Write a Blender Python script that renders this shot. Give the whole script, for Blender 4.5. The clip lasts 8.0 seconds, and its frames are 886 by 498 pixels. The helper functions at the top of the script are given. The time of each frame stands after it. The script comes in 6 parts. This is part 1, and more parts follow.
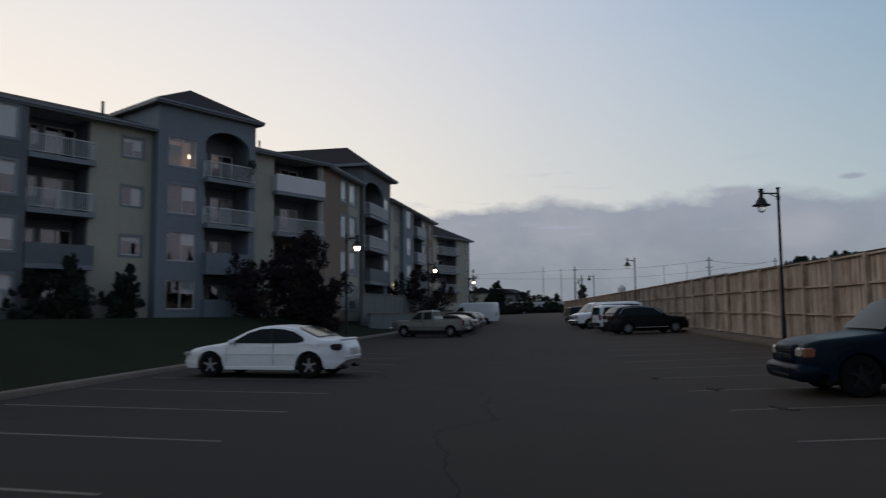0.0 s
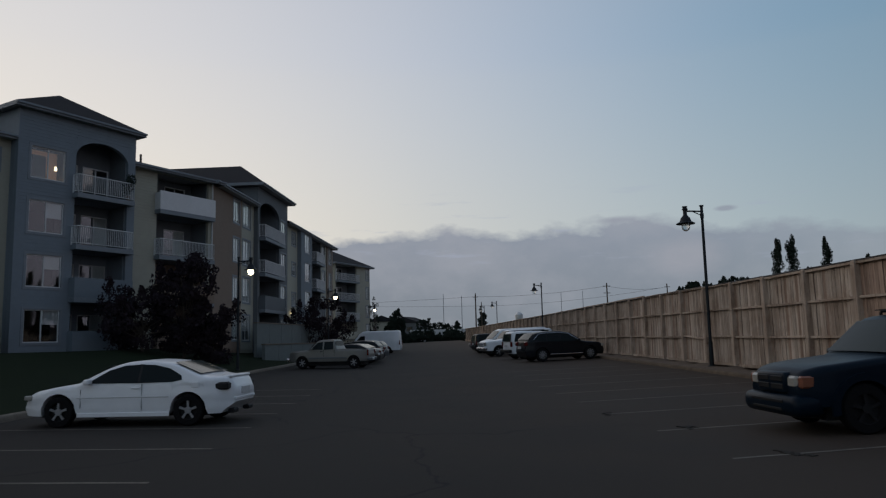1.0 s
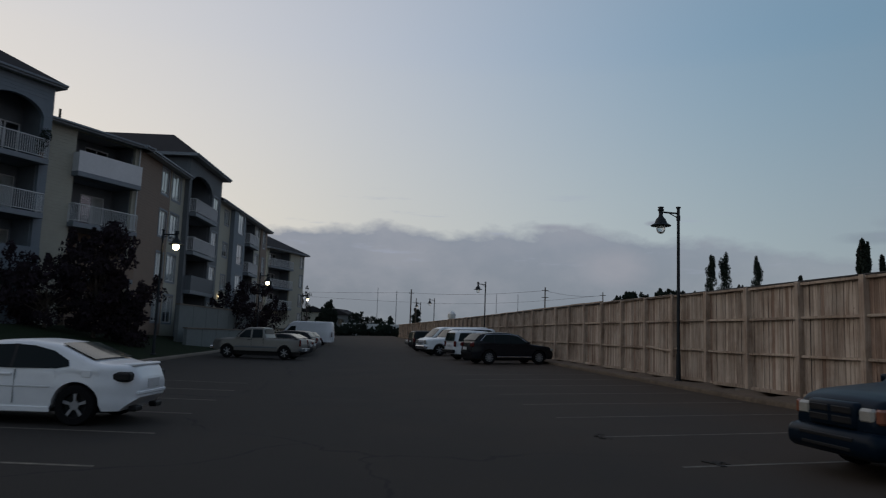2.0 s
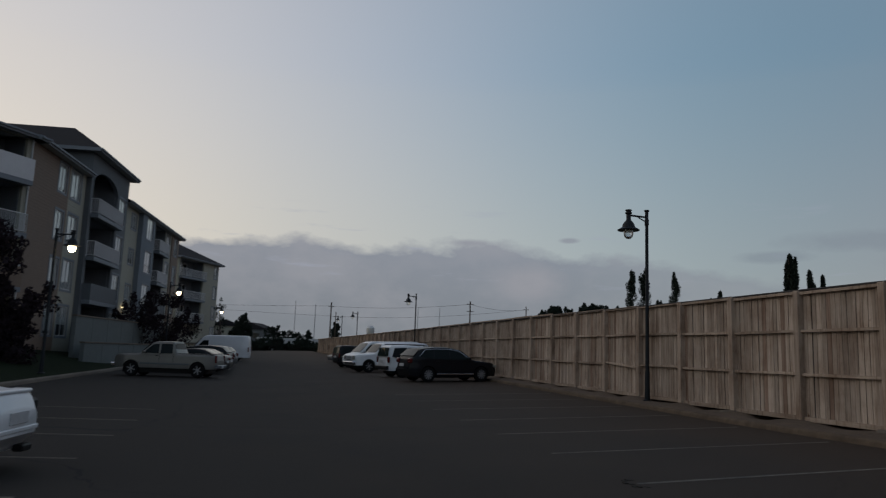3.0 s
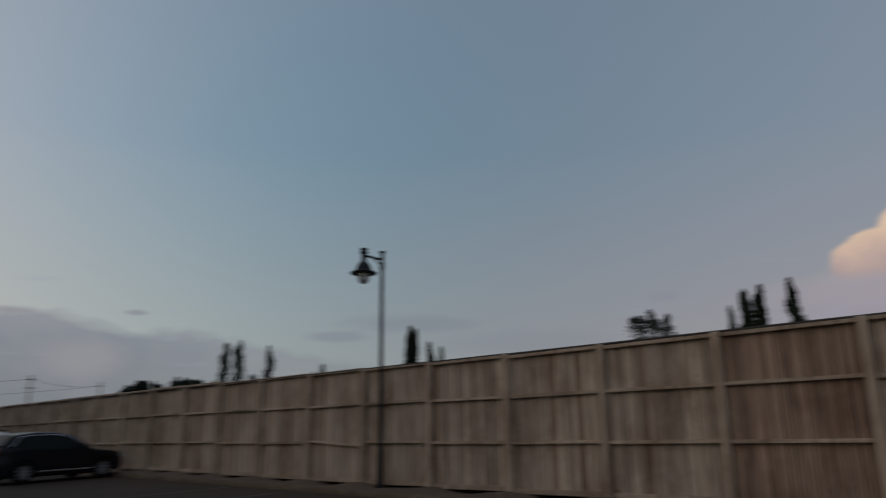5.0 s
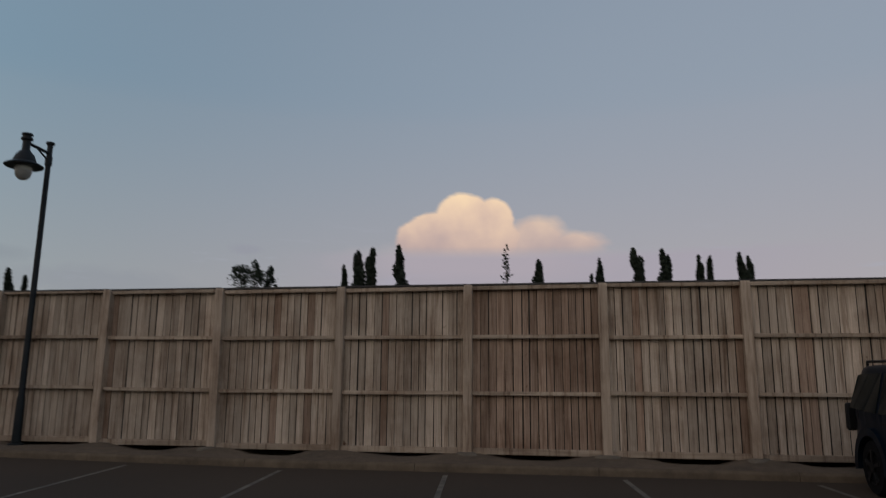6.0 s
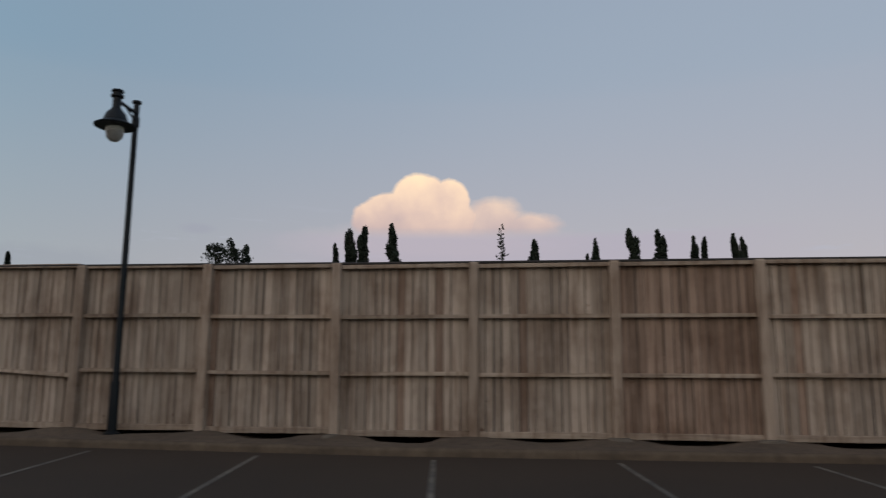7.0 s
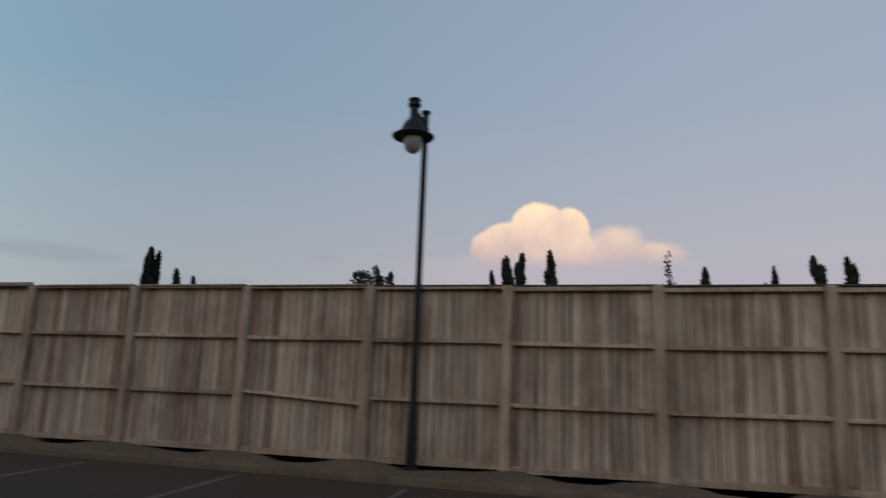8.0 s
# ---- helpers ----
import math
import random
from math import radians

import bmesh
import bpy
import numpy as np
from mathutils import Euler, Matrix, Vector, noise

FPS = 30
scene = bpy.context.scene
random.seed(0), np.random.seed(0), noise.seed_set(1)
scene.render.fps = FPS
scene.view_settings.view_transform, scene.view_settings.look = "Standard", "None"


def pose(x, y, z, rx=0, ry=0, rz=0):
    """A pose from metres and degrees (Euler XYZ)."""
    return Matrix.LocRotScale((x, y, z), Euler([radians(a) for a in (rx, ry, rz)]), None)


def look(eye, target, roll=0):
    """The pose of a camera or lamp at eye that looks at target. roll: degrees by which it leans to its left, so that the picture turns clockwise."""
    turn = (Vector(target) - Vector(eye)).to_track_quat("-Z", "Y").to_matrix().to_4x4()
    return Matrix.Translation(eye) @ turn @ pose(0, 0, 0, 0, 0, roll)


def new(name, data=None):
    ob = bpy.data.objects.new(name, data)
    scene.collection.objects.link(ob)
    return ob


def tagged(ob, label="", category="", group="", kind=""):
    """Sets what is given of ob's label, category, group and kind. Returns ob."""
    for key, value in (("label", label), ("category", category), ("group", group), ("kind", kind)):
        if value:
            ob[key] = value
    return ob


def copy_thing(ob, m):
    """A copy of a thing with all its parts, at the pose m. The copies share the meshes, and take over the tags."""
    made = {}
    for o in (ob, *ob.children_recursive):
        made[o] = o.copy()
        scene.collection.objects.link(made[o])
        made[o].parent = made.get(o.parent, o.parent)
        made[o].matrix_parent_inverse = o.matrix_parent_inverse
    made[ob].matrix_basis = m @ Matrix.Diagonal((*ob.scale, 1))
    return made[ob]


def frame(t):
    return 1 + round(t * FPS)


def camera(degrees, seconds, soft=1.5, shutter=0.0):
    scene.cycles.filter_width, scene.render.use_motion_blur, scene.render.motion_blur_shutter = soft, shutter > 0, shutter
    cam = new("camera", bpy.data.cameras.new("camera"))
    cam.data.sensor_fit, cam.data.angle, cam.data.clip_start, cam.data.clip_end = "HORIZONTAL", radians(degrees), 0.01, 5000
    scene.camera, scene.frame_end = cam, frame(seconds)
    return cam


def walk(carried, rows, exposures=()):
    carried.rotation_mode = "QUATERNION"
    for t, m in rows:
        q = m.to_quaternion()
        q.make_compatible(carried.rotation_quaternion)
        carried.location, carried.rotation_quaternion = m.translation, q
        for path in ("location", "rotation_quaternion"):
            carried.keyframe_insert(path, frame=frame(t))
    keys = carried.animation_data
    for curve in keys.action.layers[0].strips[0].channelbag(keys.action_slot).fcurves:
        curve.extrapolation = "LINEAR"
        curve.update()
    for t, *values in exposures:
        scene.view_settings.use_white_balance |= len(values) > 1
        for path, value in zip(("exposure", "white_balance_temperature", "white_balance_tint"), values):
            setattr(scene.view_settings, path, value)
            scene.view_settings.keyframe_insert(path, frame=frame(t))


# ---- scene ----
cam = camera(63.25, 8.0, soft=1.2, shutter=0.4)
PATH = [
    (0, (1.054, -10.775, 1.335), (0.859, -8.792, 1.511), -0.5),
    (0.5, (0.747, -9.292, 1.342), (0.756, -7.303, 1.544), 0.1),
    (1, (0.424, -7.882, 1.318), (0.514, -5.9, 1.568), -1.4),
    (1.5, (0.151, -6.501, 1.306), (0.3, -4.521, 1.549), -1.6),
    (1.7, (0.068, -5.903, 1.308), (0.268, -3.927, 1.542), 1.0),
    (2.8, (-0.399, -2.423, 1.311), (0.023, -0.488, 1.588), 1.0),
    (3, (-0.497, -1.781, 1.309), (-0.008, 0.136, 1.599), 2.0),
    (3.5, (-0.746, -0.201, 1.286), (-0.129, 1.667, 1.642), -1.3),
    (4, (-1.005, 1.477, 1.272), (-0.287, 3.304, 1.655), -1.5),
    (4.2, (-1.084, 2.163, 1.271), (-0.346, 3.98, 1.665), -0.1),
    (5.3, (-1.344, 6.051, 1.271), (0.365, 6.953, 1.785), -1.2),
    (5.5, (-1.343, 6.751, 1.272), (0.486, 7.388, 1.769), -0.4),
    (6, (-1.217, 8.504, 1.275), (0.721, 8.829, 1.647), 0.4),
    (6.5, (-0.983, 10.219, 1.281), (0.988, 10.342, 1.601), 0.2),
    (7, (-0.708, 11.896, 1.291), (1.256, 12.101, 1.611), 0.2),
    (7.5, (-0.321, 13.642, 1.301), (1.624, 13.963, 1.638), 1.8),
    (8, (0.106, 15.421, 1.312), (1.995, 15.947, 1.705), 2.1),
]
walk(cam, [(t, look(eye, target, roll)) for t, eye, target, roll in PATH],
     exposures=[(0.0, 0.32, 6150, 10), (1.0, 0.15, 6100, 9), (1.7, 0.1, 6100, 9), (3.5, 0.0, 6450, 10), (5.4, -0.08, 6550, 10), (6.0, 0.2, 6600, 10), (6.5, 0.42, 6550, 10), (8.0, 0.5, 6500, 10)])

# ---- levels, metres ----
def rise(y):
    """How far the land has climbed, going down the lot."""
    return 0.011 * max(0.0, min(18.0, y - 14.0)) + 0.0018 * max(0.0, min(28.0, y - 32.0)) + 0.0105 * max(0.0, min(92.0, y - 60.0))


def lot_z(x, y):
    """The asphalt falls gently from the fence to the lawn side and rises down the lot."""
    z = -0.14 - 0.021 * (10.6 - max(x, 1.5)) + rise(y)
    return z - 0.16 * max(0.0, min(1.0, (4.0 - x) / 6.0)) * max(0.0, min(1.0, (y - 14.0) / 18.0))


GB = 1.18        # ground at the apartment building
FENCE_X = 12.0

# ---- world ----
SUN_AZ = -62.0   # degrees from +y towards +x; the sun has set behind the apartments
world = bpy.data.worlds.new("world")
scene.world = world
world.use_nodes = True
wn, wl = world.node_tree.nodes, world.node_tree.links
wn.clear()


def wnode(kind):
    return wn.new(kind)


def wmath(op, a, b=None, clamp=False):
    n = wnode("ShaderNodeMath")
    n.operation, n.use_clamp = op, clamp
    for i, v in enumerate((a, b)):
        if v is None:
            continue
        if isinstance(v, (int, float)):
            n.inputs[i].default_value = v
        else:
            wl.new(v, n.inputs[i])
    return n.outputs[0]


def wramp(fac, stops, mode="B_SPLINE"):
    n = wnode("ShaderNodeValToRGB")
    n.color_ramp.interpolation = mode
    while len(n.color_ramp.elements) < len(stops):
        n.color_ramp.elements.new(0.5)
    for e, (p, c) in zip(n.color_ramp.elements, stops):
        e.position, e.color = p, (*c, 1)
    wl.new(fac, n.inputs[0])
    return n.outputs[0]


def wmix(fac, a, b):
    n = wnode("ShaderNodeMix")
    n.data_type = "RGBA"
    for sock, v in ((n.inputs[0], fac), (n.inputs[6], a), (n.inputs[7], b)):
        if isinstance(v, (int, float)):
            sock.default_value = v
        elif isinstance(v, tuple):
            sock.default_value = (*v, 1)
        else:
            wl.new(v, sock)
    return n.outputs[2]


wco = wnode("ShaderNodeTexCoord").outputs["Generated"]
sep = wnode("ShaderNodeSeparateXYZ")
wl.new(wco, sep.inputs[0])
dx, dy, dz = sep.outputs
elev = wmath("ARCSINE", dz)                                   # radians
azim = wmath("ARCTAN2", dx, dy)                               # radians from +y towards +x
sunv = wmath("ADD", wmath("MULTIPLY", dx, math.sin(radians(SUN_AZ))), wmath("MULTIPLY", dy, math.cos(radians(SUN_AZ))))
toward = wmath("MULTIPLY_ADD", sunv, 0.5)                     # 0 away from the afterglow, 1 at it
toward.node.inputs[2].default_value = 0.5

nishita = wnode("ShaderNodeTexSky")
nishita.sky_type, nishita.sun_disc = "NISHITA", False
nishita.sun_elevation, nishita.sun_rotation = radians(1.5), radians(SUN_AZ)
nishita.altitude, nishita.dust_density, nishita.ozone_density = 700.0, 1.5, 1.5
base = wnode("ShaderNodeVectorMath")
base.operation = "SCALE"
wl.new(nishita.outputs[0], base.inputs[0])
base.inputs[3].default_value = 0.12

# dusk haze over the clear sky: warm round the afterglow, blue across from it
low = wramp(toward, [(0.0, (0.40, 0.36, 0.39)), (0.14, (0.37, 0.34, 0.37)), (0.32, (0.29, 0.31, 0.33)), (0.50, (0.40, 0.46, 0.46)), (0.72, (0.66, 0.62, 0.54)), (0.86, (0.92, 0.79, 0.62)), (1.0, (1.0, 0.84, 0.64))])
mid = wramp(toward, [(0.0, (0.295, 0.335, 0.40)), (0.12, (0.265, 0.32, 0.395)), (0.30, (0.175, 0.265, 0.345)), (0.48, (0.20, 0.345, 0.45)), (0.66, (0.47, 0.52, 0.60)), (0.84, (0.80, 0.74, 0.69)), (1.0, (0.92, 0.82, 0.70))])
high = wramp(toward, [(0.0, (0.25, 0.305, 0.395)), (0.12, (0.22, 0.28, 0.37)), (0.30, (0.155, 0.205, 0.285)), (0.55, (0.25, 0.30, 0.40)), (0.80, (0.46, 0.46, 0.52)), (1.0, (0.56, 0.53, 0.53))])
e1 = wramp(wmath("DIVIDE", elev, radians(24)), [(0.28, (0, 0, 0)), (0.85, (1, 1, 1))])
e2 = wramp(wmath("DIVIDE", elev, radians(60)), [(0.36, (0, 0, 0)), (0.80, (1, 1, 1))])
haze = wmix(e2, wmix(e1, low, mid), high)
clear = wmix(0.85, base.outputs[0], haze)


def wnoise(scale, detail, rough, stretch=(1, 1, 1)):
    mp = wnode("ShaderNodeMapping")
    mp.inputs["Scale"].default_value = stretch
    wl.new(wco, mp.inputs[0])
    n = wnode("ShaderNodeTexNoise")
    n.inputs["Scale"].default_value, n.inputs["Detail"].default_value, n.inputs["Roughness"].default_value = scale, detail, rough
    wl.new(mp.outputs[0], n.inputs[0])
    return n.outputs["Fac"]


puff = wnoise(16.0, 4.0, 0.5)
billow = wnoise(9.0, 6.0, 0.58, (1, 1, 1.6))
fine = wnoise(34.0, 6.0, 0.6, (1, 1, 2.0))
streak = wnoise(7.0, 6.0, 0.62, (1, 1, 9.0))


def soft_step(value, edge, width):
    return wmath("ADD", wmath("DIVIDE", wmath("SUBTRACT", value, edge), width), 0.5, clamp=True)


# cloud bank low over the far end of the lot, uneven along its top
top = wmath("ADD", wmath("MULTIPLY", wmath("SUBTRACT", billow, 0.5), radians(3.4)), wmath("MULTIPLY", wmath("SUBTRACT", fine, 0.5), radians(1.3)))
azd = wmath("MULTIPLY", azim, 180 / math.pi)
hump = wramp(wmath("DIVIDE", wmath("ADD", azd, 60.0), 120.0), [(0.0, (0.2,) * 3), (0.36, (0.30,) * 3), (0.42, (0.66,) * 3), (0.47, (0.86,) * 3), (0.55, (0.86,) * 3), (0.66, (0.88,) * 3), (0.74, (0.80,) * 3), (0.86, (0.55,) * 3), (1.0, (0.35,) * 3)], "LINEAR")
edge = wmath("ADD", wmath("MULTIPLY", hump, radians(9.6)), top)
bank = soft_step(wmath("SUBTRACT", edge, elev), 0.0, radians(1.0))
bank_col = wmix(wmath("MULTIPLY", soft_step(elev, radians(4.5), radians(9)), 1.0), (0.145, 0.168, 0.195), (0.225, 0.243, 0.288))
bank_col = wmix(wmath("MULTIPLY", soft_step(billow, 0.56, 0.25), 0.55), bank_col, (0.29, 0.29, 0.32))
fade = wramp(wmath("DIVIDE", wmath("ADD", azd, 60.0), 120.0), [(0.0, (0.93,) * 3), (0.68, (0.93,) * 3), (0.82, (0.45,) * 3), (1.0, (0.25,) * 3)])
sky1 = wmix(wmath("MULTIPLY", bank, fade), clear, bank_col)
# thin streaks
thin = wmath("MULTIPLY", soft_step(streak, 0.66, 0.12), wmath("MULTIPLY", soft_step(elev, radians(5.0), radians(3)), soft_step(wmath("SUBTRACT", radians(11.0), elev), 0.0, radians(4))))
sky2 = wmix(wmath("MULTIPLY", thin, 0.5), sky1, (0.33, 0.35, 0.42))


# towering cloud across from the afterglow, its head still in the sun
def lobe(az0, el0, raz, rel, jag):
    u = wmath("DIVIDE", wmath("SUBTRACT", azd, az0), raz)
    v = wmath("DIVIDE", wmath("SUBTRACT", wmath("MULTIPLY", elev, 180 / math.pi), el0), rel)
    r = wmath("SQRT", wmath("ADD", wmath("MULTIPLY", u, u), wmath("MULTIPLY", v, v)))
    r = wmath("ADD", r, wmath("MULTIPLY", wmath("SUBTRACT", billow, 0.5), jag))
    r = wmath("ADD", r, wmath("MULTIPLY", wmath("SUBTRACT", fine, 0.5), jag * 0.6))
    return wmath("SUBTRACT", 1.0, r)


head = lobe(82.2, 12.9, 2.5, 2.3, 0.35)
for spot in ((84.6, 12.7, 1.7, 2.1, 0.35), (79.6, 11.6, 2.9, 2.1, 0.5), (83.5, 11.4, 3.6, 2.2, 0.4)):
    head = wmath("MAXIMUM", head, lobe(*spot))
body_mask = wmath("MULTIPLY", soft_step(head, 0.05, 0.15), soft_step(elev, radians(10.45), radians(0.9)))
arm_ = lobe(88.2, 11.5, 3.2, 1.9, 0.7)
for spot in ((91.0, 11.0, 3.0, 1.3, 0.7), (86.0, 11.0, 3.0, 1.6, 0.7)):
    arm_ = wmath("MAXIMUM", arm_, lobe(*spot))
arm_mask = wmath("MULTIPLY", wmath("MULTIPLY", soft_step(arm_, 0.22, 0.45), soft_step(elev, radians(10.45), radians(0.9))), 0.85)
body_mask = wmath("MAXIMUM", body_mask, arm_mask)
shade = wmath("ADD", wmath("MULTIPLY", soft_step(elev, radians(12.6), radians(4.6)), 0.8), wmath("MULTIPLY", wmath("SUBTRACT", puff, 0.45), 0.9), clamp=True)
cumulus = wramp(shade, [(0.0, (0.38, 0.30, 0.31)), (0.35, (0.56, 0.41, 0.35)), (0.65, (0.76, 0.56, 0.40)), (1.0, (0.90, 0.68, 0.42))])
skirt = wmath("MULTIPLY", lobe(83.5, 9.6, 13.0, 1.9, 0.4), 1.6, clamp=True)
sky3 = wmix(wmath("MULTIPLY", skirt, 0.45), sky2, (0.47, 0.39, 0.40))
sky4 = wmix(wmath("MULTIPLY", body_mask, 0.95), sky3, cumulus)
# grey shreds of cloud, and a paler swelling inside the bank
for az0, el0, raz, rel, jag, strength, tone in ((64.9, 10.2, 1.5, 0.5, 0.9, 0.55, (0.25, 0.26, 0.31)), (45.5, 8.8, 6.5, 0.9, 1.1, 0.55, (0.21, 0.24, 0.275)), (39.3, 7.8, 3.0, 0.5, 1.1, 0.5, (0.20, 0.23, 0.265)),
                                                (55.0, 7.2, 9.0, 1.2, 1.2, 0.45, (0.23, 0.25, 0.29)), (24.4, 9.2, 0.9, 0.25, 0.8, 0.7, (0.24, 0.25, 0.29)), (16.5, 8.9, 2.4, 0.35, 1.1, 0.6, (0.26, 0.26, 0.30)), (21.2, 5.8, 3.2, 1.8, 0.8, 0.5, (0.33, 0.32, 0.34))):
    sky4 = wmix(wmath("MULTIPLY", soft_step(lobe(az0, el0, raz, rel, jag), 0.3, 0.6), strength), sky4, tone)
under = wmath("MULTIPLY", soft_step(wmath("SUBTRACT", radians(10.2), elev), 0.0, radians(0.6)), wmath("MULTIPLY", soft_step(wmath("SUBTRACT", 17.0, wmath("ABSOLUTE", wmath("SUBTRACT", azd, 90.0))), 0.0, 12.0), 0.6))
sky5 = wmix(under, sky4, (0.33, 0.30, 0.36))
bg = wnode("ShaderNodeBackground")
wl.new(sky5, bg.inputs[0])
bg.inputs[1].default_value = 1.0
wl.new(bg.outputs[0], wnode("ShaderNodeOutputWorld").inputs[0])

# last light, wide and weak, from where the sun went down
sun = new("sun", bpy.data.lights.new("sun", "SUN"))
sun.data.energy, sun.data.angle, sun.data.color = 0.12, radians(25), (1.0, 0.82, 0.64)
sun.matrix_world = look((60 * math.sin(radians(SUN_AZ)), 60 * math.cos(radians(SUN_AZ)), 16), (0, 0, 0))


# ---- materials ----
def material(name, color, rough=0.7, second=None, grain=8.0, stains=0.7, relief=0.15, metal=0.0, vary=0.25, per_object=0.0, stretch=(1, 1, 1), spec=0.5, extra=None):
    """Base colour broken by fine grain and by large stains; relief in millimetres or so."""
    m = bpy.data.materials.new(name)
    m.use_nodes = True
    n, l = m.node_tree.nodes, m.node_tree.links
    b = n["Principled BSDF"]
    b.inputs["Roughness"].default_value, b.inputs["Metallic"].default_value = rough, metal
    b.inputs["Specular IOR Level"].default_value = spec
    co = n.new("ShaderNodeTexCoord")
    mp = n.new("ShaderNodeMapping")
    mp.inputs["Scale"].default_value = stretch
    l.new(co.outputs["Object"], mp.inputs[0])
    info = n.new("ShaderNodeObjectInfo")
    shift = n.new("ShaderNodeVectorMath")
    shift.operation = "MULTIPLY_ADD"
    shift.inputs[1].default_value = (37.0, 53.0, 91.0) if per_object else (0, 0, 0)
    l.new(info.outputs["Random"], shift.inputs[0])
    l.new(mp.outputs[0], shift.inputs[2])

    def tex(scale, detail, rgh):
        t = n.new("ShaderNodeTexNoise")
        t.inputs["Scale"].default_value, t.inputs["Detail"].default_value, t.inputs["Roughness"].default_value = scale, detail, rgh
        l.new(shift.outputs[0], t.inputs[0])
        return t.outputs["Fac"]

    fine_t, big_t = tex(grain, 6, 0.65), tex(stains, 4, 0.6)
    second = second or tuple(c * (1 - vary) for c in color)
    ramp = n.new("ShaderNodeValToRGB")
    ramp.color_ramp.elements[0].position, ramp.color_ramp.elements[1].position = 0.32, 0.68
    ramp.color_ramp.elements[0].color, ramp.color_ramp.elements[1].color = (*second, 1), (*color, 1)
    half = n.new("ShaderNodeMath")
    half.operation = "MULTIPLY_ADD"
    half.inputs[1].default_value = 0.5
    l.new(fine_t, half.inputs[0])
    more = n.new("ShaderNodeMath")
    more.operation = "MULTIPLY"
    more.inputs[1].default_value = 0.5
    l.new(big_t, more.inputs[0])
    l.new(more.outputs[0], half.inputs[2])
    l.new(half.outputs[0], ramp.inputs[0])
    out = ramp.outputs[0]
    if per_object:
        hsv = n.new("ShaderNodeHueSaturation")
        val = n.new("ShaderNodeMapRange")
        val.inputs[3].default_value, val.inputs[4].default_value = 1 - per_object, 1 + per_object
        l.new(info.outputs["Random"], val.inputs[0])
        l.new(val.outputs[0], hsv.inputs["Value"])
        l.new(out, hsv.inputs["Color"])
        out = hsv.outputs[0]
    if extra:
        out = extra(n, l, out, co)
    l.new(out, b.inputs["Base Color"])
    rr = n.new("ShaderNodeMapRange")
    rr.inputs[3].default_value, rr.inputs[4].default_value = max(0.02, rough - 0.12), min(1.0, rough + 0.12)
    l.new(big_t, rr.inputs[0])
    l.new(rr.outputs[0], b.inputs["Roughness"])
    if relief:
        bump = n.new("ShaderNodeBump")
        bump.inputs["Strength"].default_value, bump.inputs["Distance"].default_value = 0.6, relief * 0.02
        l.new(fine_t, bump.inputs["Height"])
        l.new(bump.outputs[0], b.inputs["Normal"])
    return m


def glow(name, color, strength):
    m = bpy.data.materials.new(name)
    m.use_nodes = True
    b = m.node_tree.nodes["Principled BSDF"]
    b.inputs["Base Color"].default_value = (*color, 1)
    b.inputs["Emission Color"].default_value, b.inputs["Emission Strength"].default_value = (*color, 1), strength
    return m


def glass(name, tint, rough=0.03, through_it=1.0):
    m = bpy.data.materials.new(name)
    m.use_nodes = True
    b = m.node_tree.nodes["Principled BSDF"]
    b.inputs["Base Color"].default_value, b.inputs["Roughness"].default_value = (*tint, 1), rough
    b.inputs["Transmission Weight"].default_value, b.inputs["IOR"].default_value = through_it, 1.45
    return m


